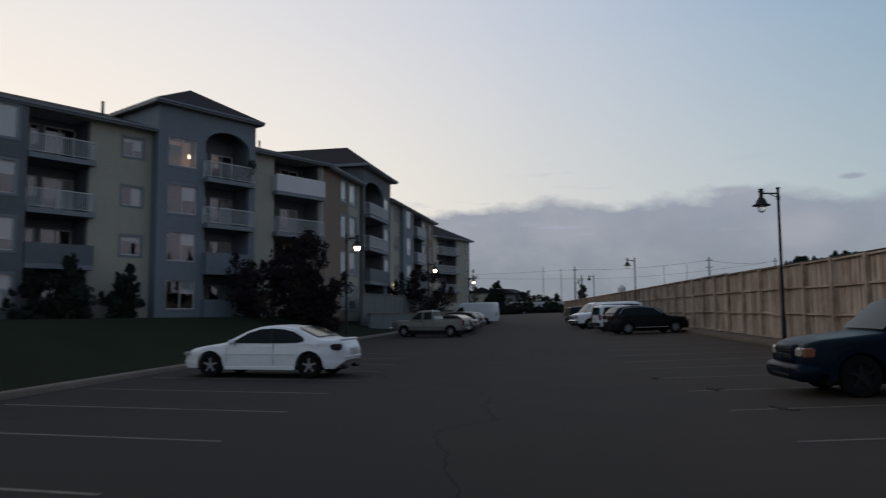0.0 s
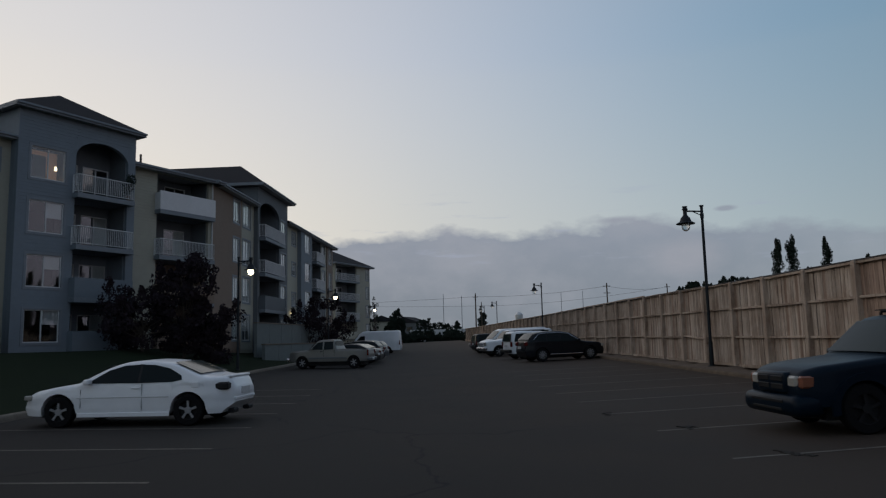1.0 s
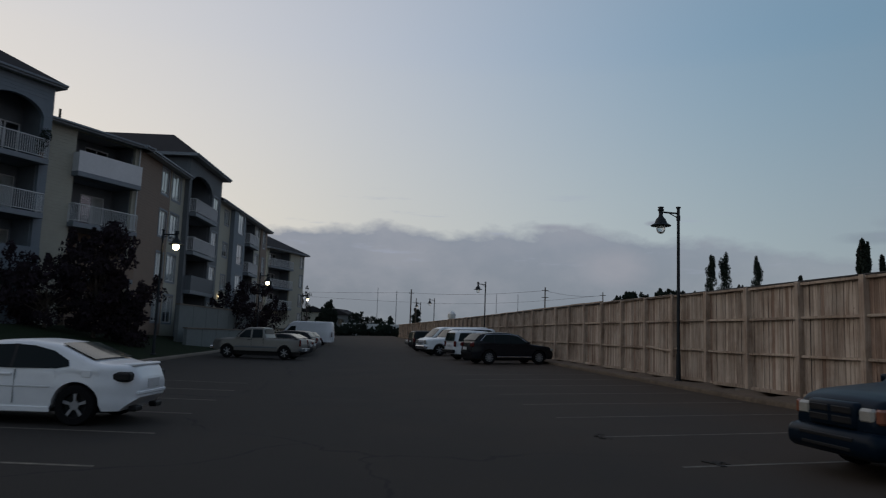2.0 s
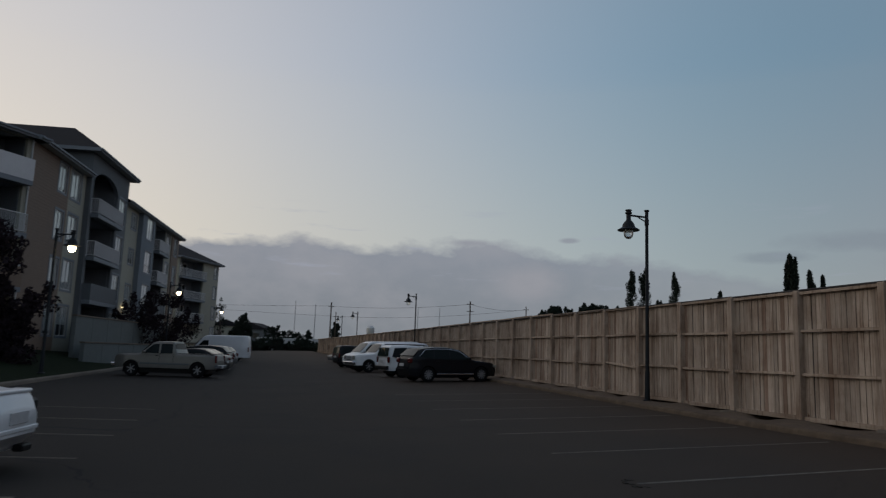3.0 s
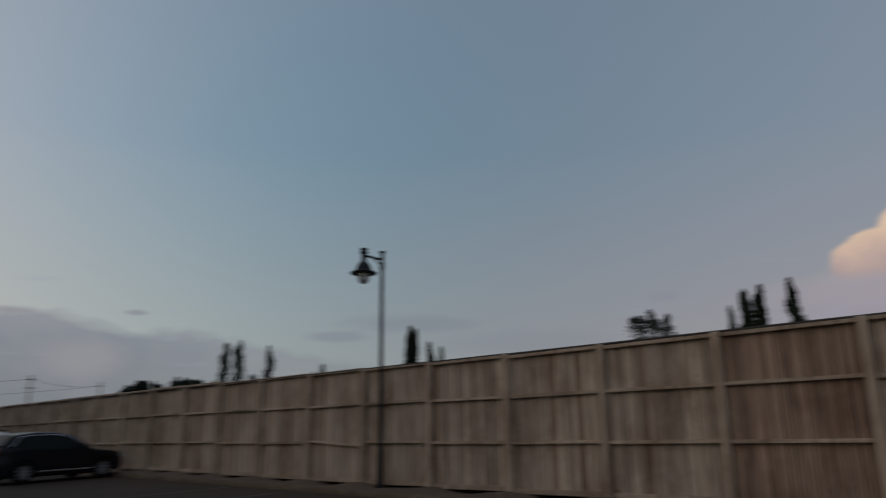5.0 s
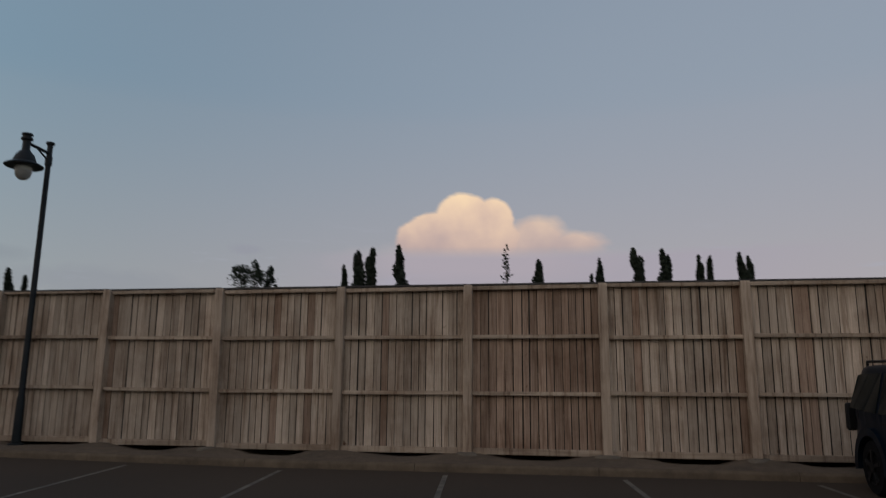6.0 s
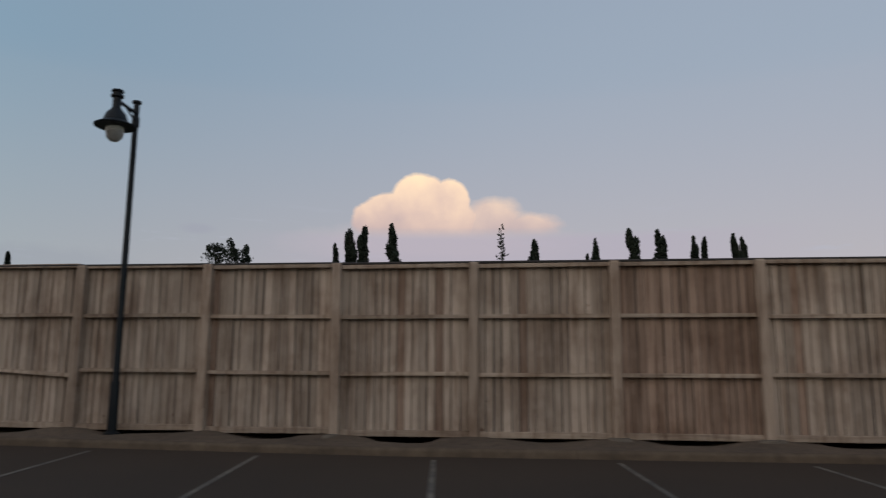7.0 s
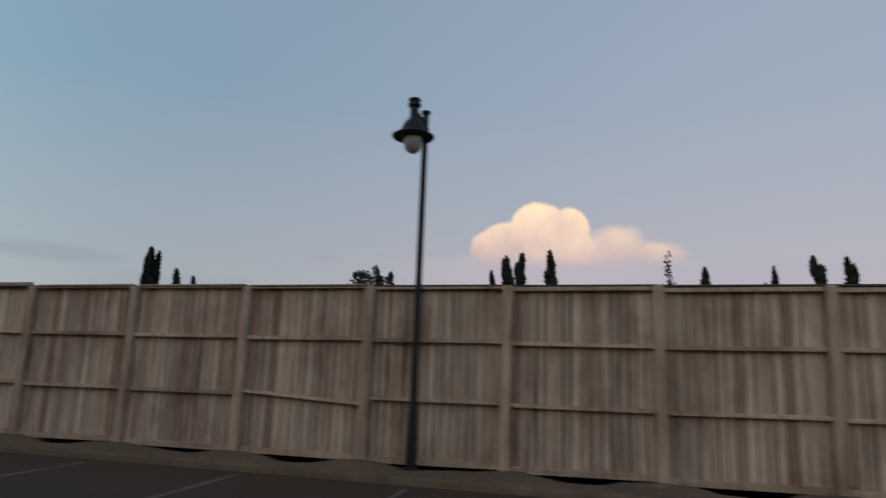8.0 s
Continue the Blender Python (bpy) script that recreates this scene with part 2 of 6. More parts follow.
def cracks(n, l, out, co):
    """Tarred cracks, oil stains and pale worn patches in asphalt."""
    warp = n.new("ShaderNodeTexNoise")
    warp.inputs["Scale"].default_value, warp.inputs["Detail"].default_value = 0.35, 5
    l.new(co.outputs["Object"], warp.inputs[0])
    add = n.new("ShaderNodeVectorMath")
    add.operation = "MULTIPLY_ADD"
    add.inputs[1].default_value = (3.0, 3.0, 0)
    l.new(warp.outputs["Color"], add.inputs[0])
    l.new(co.outputs["Object"], add.inputs[2])
    vor = n.new("ShaderNodeTexVoronoi")
    vor.feature = "DISTANCE_TO_EDGE"
    vor.inputs["Scale"].default_value = 0.11
    l.new(add.outputs[0], vor.inputs[0])
    line = n.new("ShaderNodeMath")
    line.operation = "LESS_THAN"
    line.inputs[1].default_value = 0.0028
    l.new(vor.outputs["Distance"], line.inputs[0])
    mix = n.new("ShaderNodeMix")
    mix.data_type = "RGBA"
    l.new(line.outputs[0], mix.inputs[0])
    l.new(out, mix.inputs[6])
    mix.inputs[7].default_value = (0.012, 0.012, 0.013, 1)
    oil = n.new("ShaderNodeTexNoise")
    oil.inputs["Scale"].default_value, oil.inputs["Detail"].default_value = 0.55, 3
    l.new(co.outputs["Object"], oil.inputs[0])
    rng = n.new("ShaderNodeMapRange")
    rng.inputs[1].default_value, rng.inputs[2].default_value, rng.inputs[3].default_value, rng.inputs[4].default_value = 0.60, 0.70, 0.0, 0.55
    l.new(oil.outputs["Fac"], rng.inputs[0])
    mix2 = n.new("ShaderNodeMix")
    mix2.data_type = "RGBA"
    l.new(rng.outputs[0], mix2.inputs[0])
    l.new(mix.outputs[2], mix2.inputs[6])
    mix2.inputs[7].default_value = (0.022, 0.021, 0.021, 1)
    # brown dust washed out from the dirt strip, in drifts
    sp = n.new("ShaderNodeSeparateXYZ")
    l.new(co.outputs["Object"], sp.inputs[0])
    drift = n.new("ShaderNodeMath")
    drift.operation = "MULTIPLY_ADD"
    drift.inputs[1].default_value = 9.0
    l.new(warp.outputs["Fac"], drift.inputs[0])
    l.new(sp.outputs[0], drift.inputs[2])
    dust = n.new("ShaderNodeMapRange")
    dust.inputs[1].default_value, dust.inputs[2].default_value, dust.inputs[3].default_value, dust.inputs[4].default_value = 4.0, 15.0, 0.0, 0.85
    l.new(drift.outputs[0], dust.inputs[0])
    mix3 = n.new("ShaderNodeMix")
    mix3.data_type = "RGBA"
    l.new(dust.outputs[0], mix3.inputs[0])
    l.new(mix2.outputs[2], mix3.inputs[6])
    mix3.inputs[7].default_value = (0.062, 0.045, 0.033, 1)
    return mix3.outputs[2]


def weather(n, l, out, co):
    """Damp stains that run over several boards, dark streaks and rusty knots."""
    geo = n.new("ShaderNodeNewGeometry")

    def layer(scale, stretch, lo, hi, a, b, src, tint):
        mp = n.new("ShaderNodeMapping")
        mp.inputs["Scale"].default_value = stretch
        l.new(geo.outputs["Position"], mp.inputs[0])
        t = n.new("ShaderNodeTexNoise")
        t.inputs["Scale"].default_value, t.inputs["Detail"].default_value, t.inputs["Roughness"].default_value = scale, 6, 0.65
        l.new(mp.outputs[0], t.inputs[0])
        rng = n.new("ShaderNodeMapRange")
        rng.inputs[1].default_value, rng.inputs[2].default_value, rng.inputs[3].default_value, rng.inputs[4].default_value = lo, hi, a, b
        l.new(t.outputs["Fac"], rng.inputs[0])
        mix = n.new("ShaderNodeMix")
        mix.data_type, mix.blend_type = "RGBA", "MULTIPLY"
        l.new(rng.outputs[0], mix.inputs[0])
        l.new(src, mix.inputs[6])
        mix.inputs[7].default_value = (*tint, 1)
        return mix.outputs[2]

    out = layer(0.9, (1, 1, 0.8), 0.45, 0.68, 0.0, 0.75, out, (0.50, 0.42, 0.37))
    out = layer(2.2, (1, 5.0, 0.35), 0.50, 0.70, 0.0, 0.78, out, (0.42, 0.34, 0.29))
    return layer(5.0, (1, 1.3, 0.7), 0.665, 0.73, 0.0, 0.9, out, (0.34, 0.22, 0.17))


ASPHALT = material("asphalt", (0.034, 0.030, 0.026), 0.9, (0.021, 0.019, 0.017), grain=60, stains=0.16, relief=0.5, spec=0.15, extra=cracks)
PAINT_LINE = material("worn_line_paint", (0.19, 0.165, 0.127), 0.8, (0.026, 0.023, 0.021), grain=6, stains=1.7, relief=0.1)
CONCRETE = material("kerb_concrete", (0.19, 0.158, 0.122), 0.9, (0.085, 0.069, 0.053), grain=16, stains=0.9, relief=0.5)
DUSTY = material("dusty_kerb", (0.165, 0.125, 0.088), 0.95, (0.075, 0.057, 0.042), grain=5, stains=0.9, relief=1.0, spec=0.1)
DIRT = material("dirt", (0.14, 0.10, 0.068), 0.95, (0.06, 0.044, 0.031), grain=7, stains=0.8, relief=2.0)
LAWN = material("lawn", (0.017, 0.025, 0.012), 0.95, (0.009, 0.014, 0.008), grain=25, stains=0.5, relief=2.0, spec=0.05)
FIELD = material("dry_field", (0.09, 0.085, 0.05), 0.95, (0.05, 0.055, 0.03), grain=3, stains=0.05, relief=1.0)
PLANK = material("weathered_plank", (0.59, 0.492, 0.405), 0.85, (0.335, 0.270, 0.215), grain=5, stains=1.4, relief=0.5, per_object=0.24, stretch=(1.3, 1.3, 1.1), spec=0.2, extra=weather)
PLANK_RED = material("reddish_plank", (0.45, 0.33, 0.255), 0.85, (0.22, 0.15, 0.112), grain=5, stains=1.4, relief=0.5, per_object=0.2, stretch=(1.3, 1.3, 1.1), spec=0.2, extra=weather)
BEAM = material("weathered_beam", (0.56, 0.455, 0.36), 0.85, (0.27, 0.21, 0.163), grain=4, stains=1.2, relief=0.5, per_object=0.15, stretch=(6, 0.8, 6), spec=0.2, extra=weather)
POSTWOOD = material("weathered_post", (0.52, 0.42, 0.335), 0.85, (0.30, 0.232, 0.18), grain=4, stains=1.2, relief=0.5, per_object=0.15, stretch=(7, 7, 0.8), spec=0.2, extra=weather)
CAP_AND_GAP = material("dark_cap_and_gap_shade", (0.05, 0.045, 0.043), 0.8, (0.03, 0.028, 0.027), grain=5, relief=0.4, stretch=(5, 0.5, 5))
LAMP_STEEL = material("black_painted_steel", (0.008, 0.011, 0.014), 0.55, (0.012, 0.015, 0.018), grain=20, relief=0.05, spec=0.2)
GLOBE = glass("lamp_globe", (0.95, 0.93, 0.88), 0.12, 0.75)
GLOBE_LIT = glow("lit_globe", (1.0, 0.80, 0.48), 9.0)
SIDING_CREAM = material("cream_siding", (0.36, 0.355, 0.29), 0.75, (0.30, 0.295, 0.24), grain=2.5, stains=0.25, relief=0.1)
SIDING_BLUE = material("blue_grey_siding", (0.17, 0.20, 0.228), 0.75, (0.14, 0.166, 0.19), grain=2.5, stains=0.25, relief=0.1)
SIDING_GREY = material("grey_siding", (0.12, 0.135, 0.145), 0.75, (0.095, 0.105, 0.115), grain=2.5, stains=0.25, relief=0.1)
SIDING_BROWN = material("brown_siding", (0.21, 0.155, 0.115), 0.75, (0.165, 0.12, 0.09), grain=2.5, stains=0.25, relief=0.1)
TRIM = material("white_trim", (0.55, 0.56, 0.56), 0.6, (0.46, 0.47, 0.47), grain=6, relief=0.05)
RAIL_PALE = material("pale_railing", (0.62, 0.63, 0.63), 0.5, (0.52, 0.53, 0.53), grain=6, relief=0.0)
RAIL_WHITE = material("white_balcony_cloth", (0.62, 0.62, 0.62), 0.6, (0.54, 0.54, 0.54), grain=6, relief=0.0)
TRIM_GREY = material("grey_trim", (0.19, 0.215, 0.24), 0.6, grain=6, relief=0.05)
SHINGLE = material("dark_shingle", (0.03, 0.03, 0.033), 0.9, (0.018, 0.018, 0.02), grain=9, stains=0.8, relief=1.0, spec=0.1)
SOFFIT = material("soffit", (0.42, 0.43, 0.43), 0.8, grain=4, relief=0.05)
PANE = glass("window_glass", (0.80, 0.85, 0.87), 0.02)
PANE.node_tree.nodes["Principled BSDF"].inputs["IOR"].default_value = 1.75
BLIND_AND_SHEEN = material("pale_blind_and_sheen", (0.80, 0.80, 0.77), 0.9, (0.62, 0.62, 0.59), grain=2, stains=1.5, relief=0.3, stretch=(14, 14, 0.3))
# dimness of the unlit rooms is put into this dark colour
ROOM = material("dim_room_shade", (0.065, 0.07, 0.075), 0.95, grain=3, relief=0)
# lamplight on the room's wall, given off by the wall panel itself
ROOM_GLOW = glow("glowing_room_panel", (1.0, 0.56, 0.34), 0.045)
BULB = glow("wall_light_bulb", (1.0, 0.78, 0.46), 2.6)
LEAF = material("dark_leaf", (0.034, 0.045, 0.036), 0.9, (0.019, 0.026, 0.020), grain=3, relief=0, spec=0.05)
LEAF_RED = material("purple_leaf", (0.036, 0.027, 0.032), 0.9, (0.020, 0.016, 0.020), grain=3, relief=0, spec=0.05)
BARK = material("bark", (0.09, 0.07, 0.055), 0.95, (0.045, 0.036, 0.03), grain=9, relief=2.0, stretch=(3, 3, 0.6))
RAMPWALL = material("ramp_wall", (0.15, 0.17, 0.165), 0.85, (0.115, 0.13, 0.125), grain=3, stains=0.4, relief=0.2)
RUBBER = material("tyre_rubber", (0.008, 0.008, 0.009), 0.9, grain=30, relief=0.2, spec=0.12)
ALLOY = material("alloy", (0.30, 0.30, 0.31), 0.4, grain=20, relief=0.0, metal=0.35)
CAR_GLASS = glass("car_glass", (0.008, 0.012, 0.013), 0.04, 0.0)
CAR_SCREEN = glass("car_screen_glass", (0.012, 0.020, 0.018), 0.08, 0.0)
CAR_SCREEN.node_tree.nodes["Principled BSDF"].inputs["Specular IOR Level"].default_value = 0.11
CAR_GLASS.node_tree.nodes["Principled BSDF"].inputs["Specular IOR Level"].default_value = 0.1
CHROME = material("chrome", (0.7, 0.7, 0.72), 0.18, grain=20, relief=0, metal=1.0)
BLACK_TRIM = material("black_plastic", (0.010, 0.010, 0.011), 0.6, grain=30, relief=0.05, spec=0.25)
RED_LENS = material("red_lens", (0.10, 0.008, 0.008), 0.2, grain=9, relief=0)
AMBER_LENS = material("amber_lens", (0.22, 0.085, 0.05), 0.2, grain=9, relief=0)
CLEAR_LENS = material("clear_lens", (0.34, 0.33, 0.29), 0.15, (0.22, 0.21, 0.19), grain=14, relief=0)
PLATE = material("number_plate", (0.6, 0.6, 0.6), 0.5, grain=9, relief=0)


def car_paint(name, color, coat=0.35, metal=0.0):
    m = material(name, color, 0.38, tuple(c * 0.88 for c in color), grain=3, stains=0.8, relief=0, metal=metal, spec=0.5 if max(color) > 0.2 else 0.07)
    m.node_tree.nodes["Principled BSDF"].inputs["Coat Weight"].default_value = coat
    m.node_tree.nodes["Principled BSDF"].inputs["Coat Roughness"].default_value = 0.14
    return m


PAINT_WHITE = car_paint("white_paint", (0.74, 0.75, 0.76))
PAINT_NAVY = car_paint("dark_navy_paint", (0.0032, 0.0085, 0.0165), 0.05)
PAINT_BLACK = car_paint("black_paint", (0.009, 0.010, 0.013), 0.25)
PAINT_SILVER = car_paint("champagne_paint", (0.165, 0.16, 0.148), metal=0.3)
PAINT_GREY = car_paint("grey_paint", (0.12, 0.13, 0.14), metal=0.3)
PAINT_RED = car_paint("dark_red_paint", (0.10, 0.02, 0.02))


# ---- mesh helpers ----
def finish(name, bm, mats, smooth=None):
    me = bpy.data.meshes.new(name)
    bm.normal_update()
    bm.to_mesh(me)
    bm.free()
    for m in mats if isinstance(mats, (list, tuple)) else (mats,):
        me.materials.append(m)
    if smooth is not None:
        me.shade_smooth()
        me.set_sharp_from_angle(angle=radians(smooth))
    return me


def part(name, bm, mats, parent, label="", smooth=None):
    me = bm if isinstance(bm, bpy.types.Mesh) else finish(name, bm, mats, smooth)
    ob = new(name, me)
    ob.parent = parent
    if label:
        ob["label"] = label
    return ob


def thing(name, m, label, category, group="", kind=""):
    ob = new(name)
    ob.matrix_world = m
    return tagged(ob, label, category, group, kind)


def structure(name, bm, mats, label, category, smooth=None, kind="structure"):
    return tagged(new(name, finish(name, bm, mats, smooth)), label, category, kind=kind)


def box(bm, x0, y0, z0, x1, y1, z1, mat=0, bevel=0.0):
    vs = [bm.verts.new((x, y, z)) for z in (z0, z1) for x, y in ((x0, y0), (x1, y0), (x1, y1), (x0, y1))]
    fs = [bm.faces.new([vs[i] for i in f]) for f in ((3, 2, 1, 0), (4, 5, 6, 7), (0, 1, 5, 4), (1, 2, 6, 5), (2, 3, 7, 6), (3, 0, 4, 7))]
    for f in fs:
        f.material_index = mat
    if bevel:
        es = list({e for f in fs for e in f.edges})
        bmesh.ops.bevel(bm, geom=es, offset=bevel, segments=1, affect="EDGES", profile=0.5)
    return vs


def boxed(*args, **kw):
    bm = bmesh.new()
    box(bm, *args, **kw)
    return bm


def tube(bm, a, b, r0, r1=None, seg=10, caps=True, mat=0):
    a, b = Vector(a), Vector(b)
    r1 = r0 if r1 is None else r1
    q = (b - a).to_track_quat("Z", "Y")
    rings = []
    for p, r in ((a, r0), (b, r1)):
        rings.append([bm.verts.new(p + q @ Vector((r * math.cos(2 * math.pi * i / seg), r * math.sin(2 * math.pi * i / seg), 0))) for i in range(seg)])
    for i in range(seg):
        bm.faces.new((rings[0][i], rings[0][(i + 1) % seg], rings[1][(i + 1) % seg], rings[1][i])).material_index = mat
    if caps:
        bm.faces.new(rings[0][::-1]).material_index = mat
        bm.faces.new(rings[1]).material_index = mat


def lathe(bm, profile, seg=20, at=(0, 0, 0), axis="z", mat=0, caps=True):
    """Turns (radius, height) pairs round an upright axis, or round y."""
    rings = []
    for r, h in profile:
        ring = []
        for i in range(seg):
            a = 2 * math.pi * i / seg
            p = (r * math.cos(a), r * math.sin(a), h) if axis == "z" else (r * math.cos(a), h, r * math.sin(a))
            ring.append(bm.verts.new(Vector(p) + Vector(at)))
        rings.append(ring)
    for lo, hi in zip(rings, rings[1:]):
        for i in range(seg):
            f = (lo[i], lo[(i + 1) % seg], hi[(i + 1) % seg], hi[i])
            bm.faces.new(f if axis == "z" else f[::-1]).material_index = mat
    for ring, flip in ((rings[0], True), (rings[-1], False)) if caps else ():
        try:
            bm.faces.new(ring[::-1] if flip == (axis == "z") else ring).material_index = mat
        except ValueError:
            pass


# ---- ground ----
def sheet(x0, y0, x1, y1, z, nx=1, ny=1, height=None):
    bm = bmesh.new()
    grid = [[bm.verts.new((x0 + (x1 - x0) * i / nx, y0 + (y1 - y0) * j / ny, 0)) for i in range(nx + 1)] for j in range(ny + 1)]
    for row in grid:
        for v in row:
            v.co.z = height(v.co.x, v.co.y) if height else z
    for j in range(ny):
        for i in range(nx):
            bm.faces.new((grid[j][i], grid[j][i + 1], grid[j + 1][i + 1], grid[j + 1][i]))
    return bm


bm = bmesh.new()
rows_ = [[bm.verts.new((x, y, rise(y) - 0.62)) for x in (-2500, 2500)] for y in (-2500, 14, 32, 60, 152, 2500)]
for lo, hi in zip(rows_, rows_[1:]):
    bm.faces.new((lo[0], lo[1], hi[1], hi[0]))
structure("ground", bm, FIELD, "dry grass plain reaching to the horizon", "ground")
structure("parking_lot", sheet(-10.4, -40, 11.1, 165, 0, 34, 205, lot_z), ASPHALT, "worn grey asphalt of the parking lot", "asphalt")


def kerb_left_x(y):
    return -9.1 + 0.9 * min(max(y - 5, 0), 38) / 38


def lawn_height(x, y):
    d = kerb_left_x(y) - 0.15 - x
    foot = lot_z(kerb_left_x(y), y) + 0.13
    return foot + (GB - foot) * min(1.0, max(0.0, d / 6.5)) ** 1.1 * (1.0 if y < 60 else max(0.3, 1 - (y - 60) / 60)) + 0.03 * noise.noise((x * 0.5, y * 0.5, 0))


bm = bmesh.new()
ny, nx = 60, 22
rows_ = []
for j in range(ny + 1):
    y = -30 + 150 * j / ny
    xk = kerb_left_x(y) - 0.15
    rows_.append([bm.verts.new((xk - 34 * (i / nx) ** 1.4, y, lawn_height(xk - 34 * (i / nx) ** 1.4, y))) for i in range(nx + 1)])
for j in range(ny):
    for i in range(nx):
        bm.faces.new((rows_[j][i + 1], rows_[j][i], rows_[j + 1][i], rows_[j + 1][i + 1]))
structure("lawn", bm, LAWN, "dark mown lawn rising to the apartments", "grass", smooth=60)


def kerb(name, xf, y0, y1, step, side, label, high=0.16, mat=None):
    """A run of cast kerb lengths with joints between them."""
    root = thing(name, Matrix(), label, "kerb", kind="structure")
    y = y0
    while y < y1:
        xa, xb = xf(y), xf(y + step)
        bm = bmesh.new()
        w, h = 0.16, high
        prof = [(0, -0.05), (0.012, h * 0.6), (0.035, h * 0.88), (0.075, h), (w, h), (w, -0.05)]
        ends = []
        for yy, xx in ((y + 0.004, xa), (y + step - 0.004, xb)):
            ends.append([bm.verts.new((xx + side * px, yy, lot_z(xx, yy) + pz)) for px, pz in prof])
        k = len(prof)
        for i in range(k):
            f = (ends[0][i], ends[0][(i + 1) % k], ends[1][(i + 1) % k], ends[1][i])
            bm.faces.new(f)
        bm.faces.new(ends[0])
        bm.faces.new(ends[1][::-1])
        bmesh.ops.recalc_face_normals(bm, faces=bm.faces)
        part("kerb_stone", bm, mat or CONCRETE, root, smooth=40)
        y += step
    return root


kerb("kerb_left", kerb_left_x, -20, 100, 3.0, -1, "grey concrete kerb along the lawn")
kerb("kerb_right", lambda y: 10.93, -22, 128, 3.0, 1, "dusty concrete kerb along the fence", 0.13, DUSTY)


def strip_height(x, y):
    """Dirt heaped against the posts, washed out into uneven hollows under the panels."""
    mid = math.sin((y - 20.0) / 2.44 * math.pi) ** 2
    wash = max(0.0, mid - 0.45 + 0.9 * noise.noise((y * 0.75, 2, 0)))
    hole = wash * max(0.0, min(1.0, (x - 11.55) / 0.3)) * (0.05 + 0.30 * max(0.0, noise.noise((y * 0.31, 7, 0)) + 0.3))
    heap = 0.07 * (1 - mid) ** 2 * max(0.0, 1 - abs(x - 11.85) / 0.6)
    bumps = 0.03 * noise.noise((x * 2, y * 1.3, 3)) + 0.014 * noise.noise((x * 8, y * 6, 3))
    return rise(y) - 0.02 + 0.055 * max(0.0, min(1.0, (x - 11.1) / 0.6)) + heap + bumps - hole


# stall lines, worn
def stall_line(x0, y0, x1, y1, w=0.08):
    a, b = Vector((x0, y0)), Vector((x1, y1))
    d = (b - a).normalized()
    s = Vector((-d.y, d.x)) * w / 2
    bm = bmesh.new()
    n = 14
    lo, hi = [], []
    for i in range(n + 1):
        p = a.lerp(b, i / n)
        j = 0.012 * noise.noise((p.x * 3, p.y * 3, 1))
        lo.append(bm.verts.new((p.x - s.x * (1 + j * 8), p.y - s.y * (1 + j * 8), lot_z(p.x, p.y) + 0.005)))
        hi.append(bm.verts.new((p.x + s.x * (1 - j * 8), p.y + s.y * (1 - j * 8), lot_z(p.x, p.y) + 0.005)))
    for i in range(n):
        bm.faces.new((lo[i], lo[i + 1], hi[i + 1], hi[i]))
    structure("stall_line", bm, PAINT_LINE, "faded pale parking stall line on the asphalt", "stall line")


for k in range(-5, 6):
    stall_line(4.45, 9.76 + 2.81 * k, 10.6, 10.42 + 2.79 * k)
for k in range(-6, 6):
    stall_line(-2.82, 4.12 + 2.79 * k, -8.6, 5.0 + 2.82 * k)

# ---- fence ----
SPAN, FIRST_Y = 2.44, 20.0


def fence_base(y):
    return 0.04 + rise(y) + 0.03 * noise.noise((y * 0.1, 0, 5)) * max(0.0, min(1.0, (y - 10) / 8))


def fence_x(y):
    return FENCE_X + (0.0 if y < 60 else -0.0003 * (y - 60) ** 2)


# added unseen lid: blocks skylight from behind so the hollows stay dark
structure("bank_behind_fence", sheet(12.055, -30, 14.0, 130, 0, 8, 420, lambda x, y: fence_base(y) + (0.12 if x < 13.8 else -0.9)), DIRT, "unseen dirt-coloured lid behind the fence that blocks light", "dirt", smooth=30)
structure("dirt_strip", sheet(11.06, -30, 13.5, 130, 0, 24, 640, strip_height), DIRT, "bare dirt strip at the foot of the fence", "dirt", smooth=60)

fence = thing("fence", Matrix(), "tall weathered wooden board fence with posts and rails", "fence")
plank_meshes = {}
for mat_ in (PLANK, PLANK_RED):
    for v in range(6):
        bm = bmesh.new()
        vs = box(bm, -0.5, -0.5, 0.0, 0.5, 0.5, 1.0)
        for q in vs:
            q.co.x += 0.05 * random.uniform(-1, 1)
            q.co.y += 0.045 * random.uniform(-1, 1)
        plank_meshes[mat_.name, v] = finish("plank", bm, mat_)
post_mesh = finish("fence_post", boxed(-0.115, -0.082, 0.0, 0.06, 0.082, 1.0, bevel=0.01), POSTWOOD)
# added dark sheet behind the planks: shade between boards as a colour
gap_shade_mesh = finish("backing_board", boxed(-0.008, -0.5, 0.0, 0.008, 0.5, 1.0), CAP_AND_GAP)
rail_mesh = finish("fence_rail", boxed(-0.04, -0.5, -0.04, 0.025, 0.5, 0.04, bevel=0.006), BEAM)


def child(name, mesh, parent, loc, size=(1, 1, 1), rot=(0, 0, 0)):
    ob = new(name, mesh)
    ob.parent = parent
    ob.location, ob.scale, ob.rotation_euler = loc, size, rot
    return ob


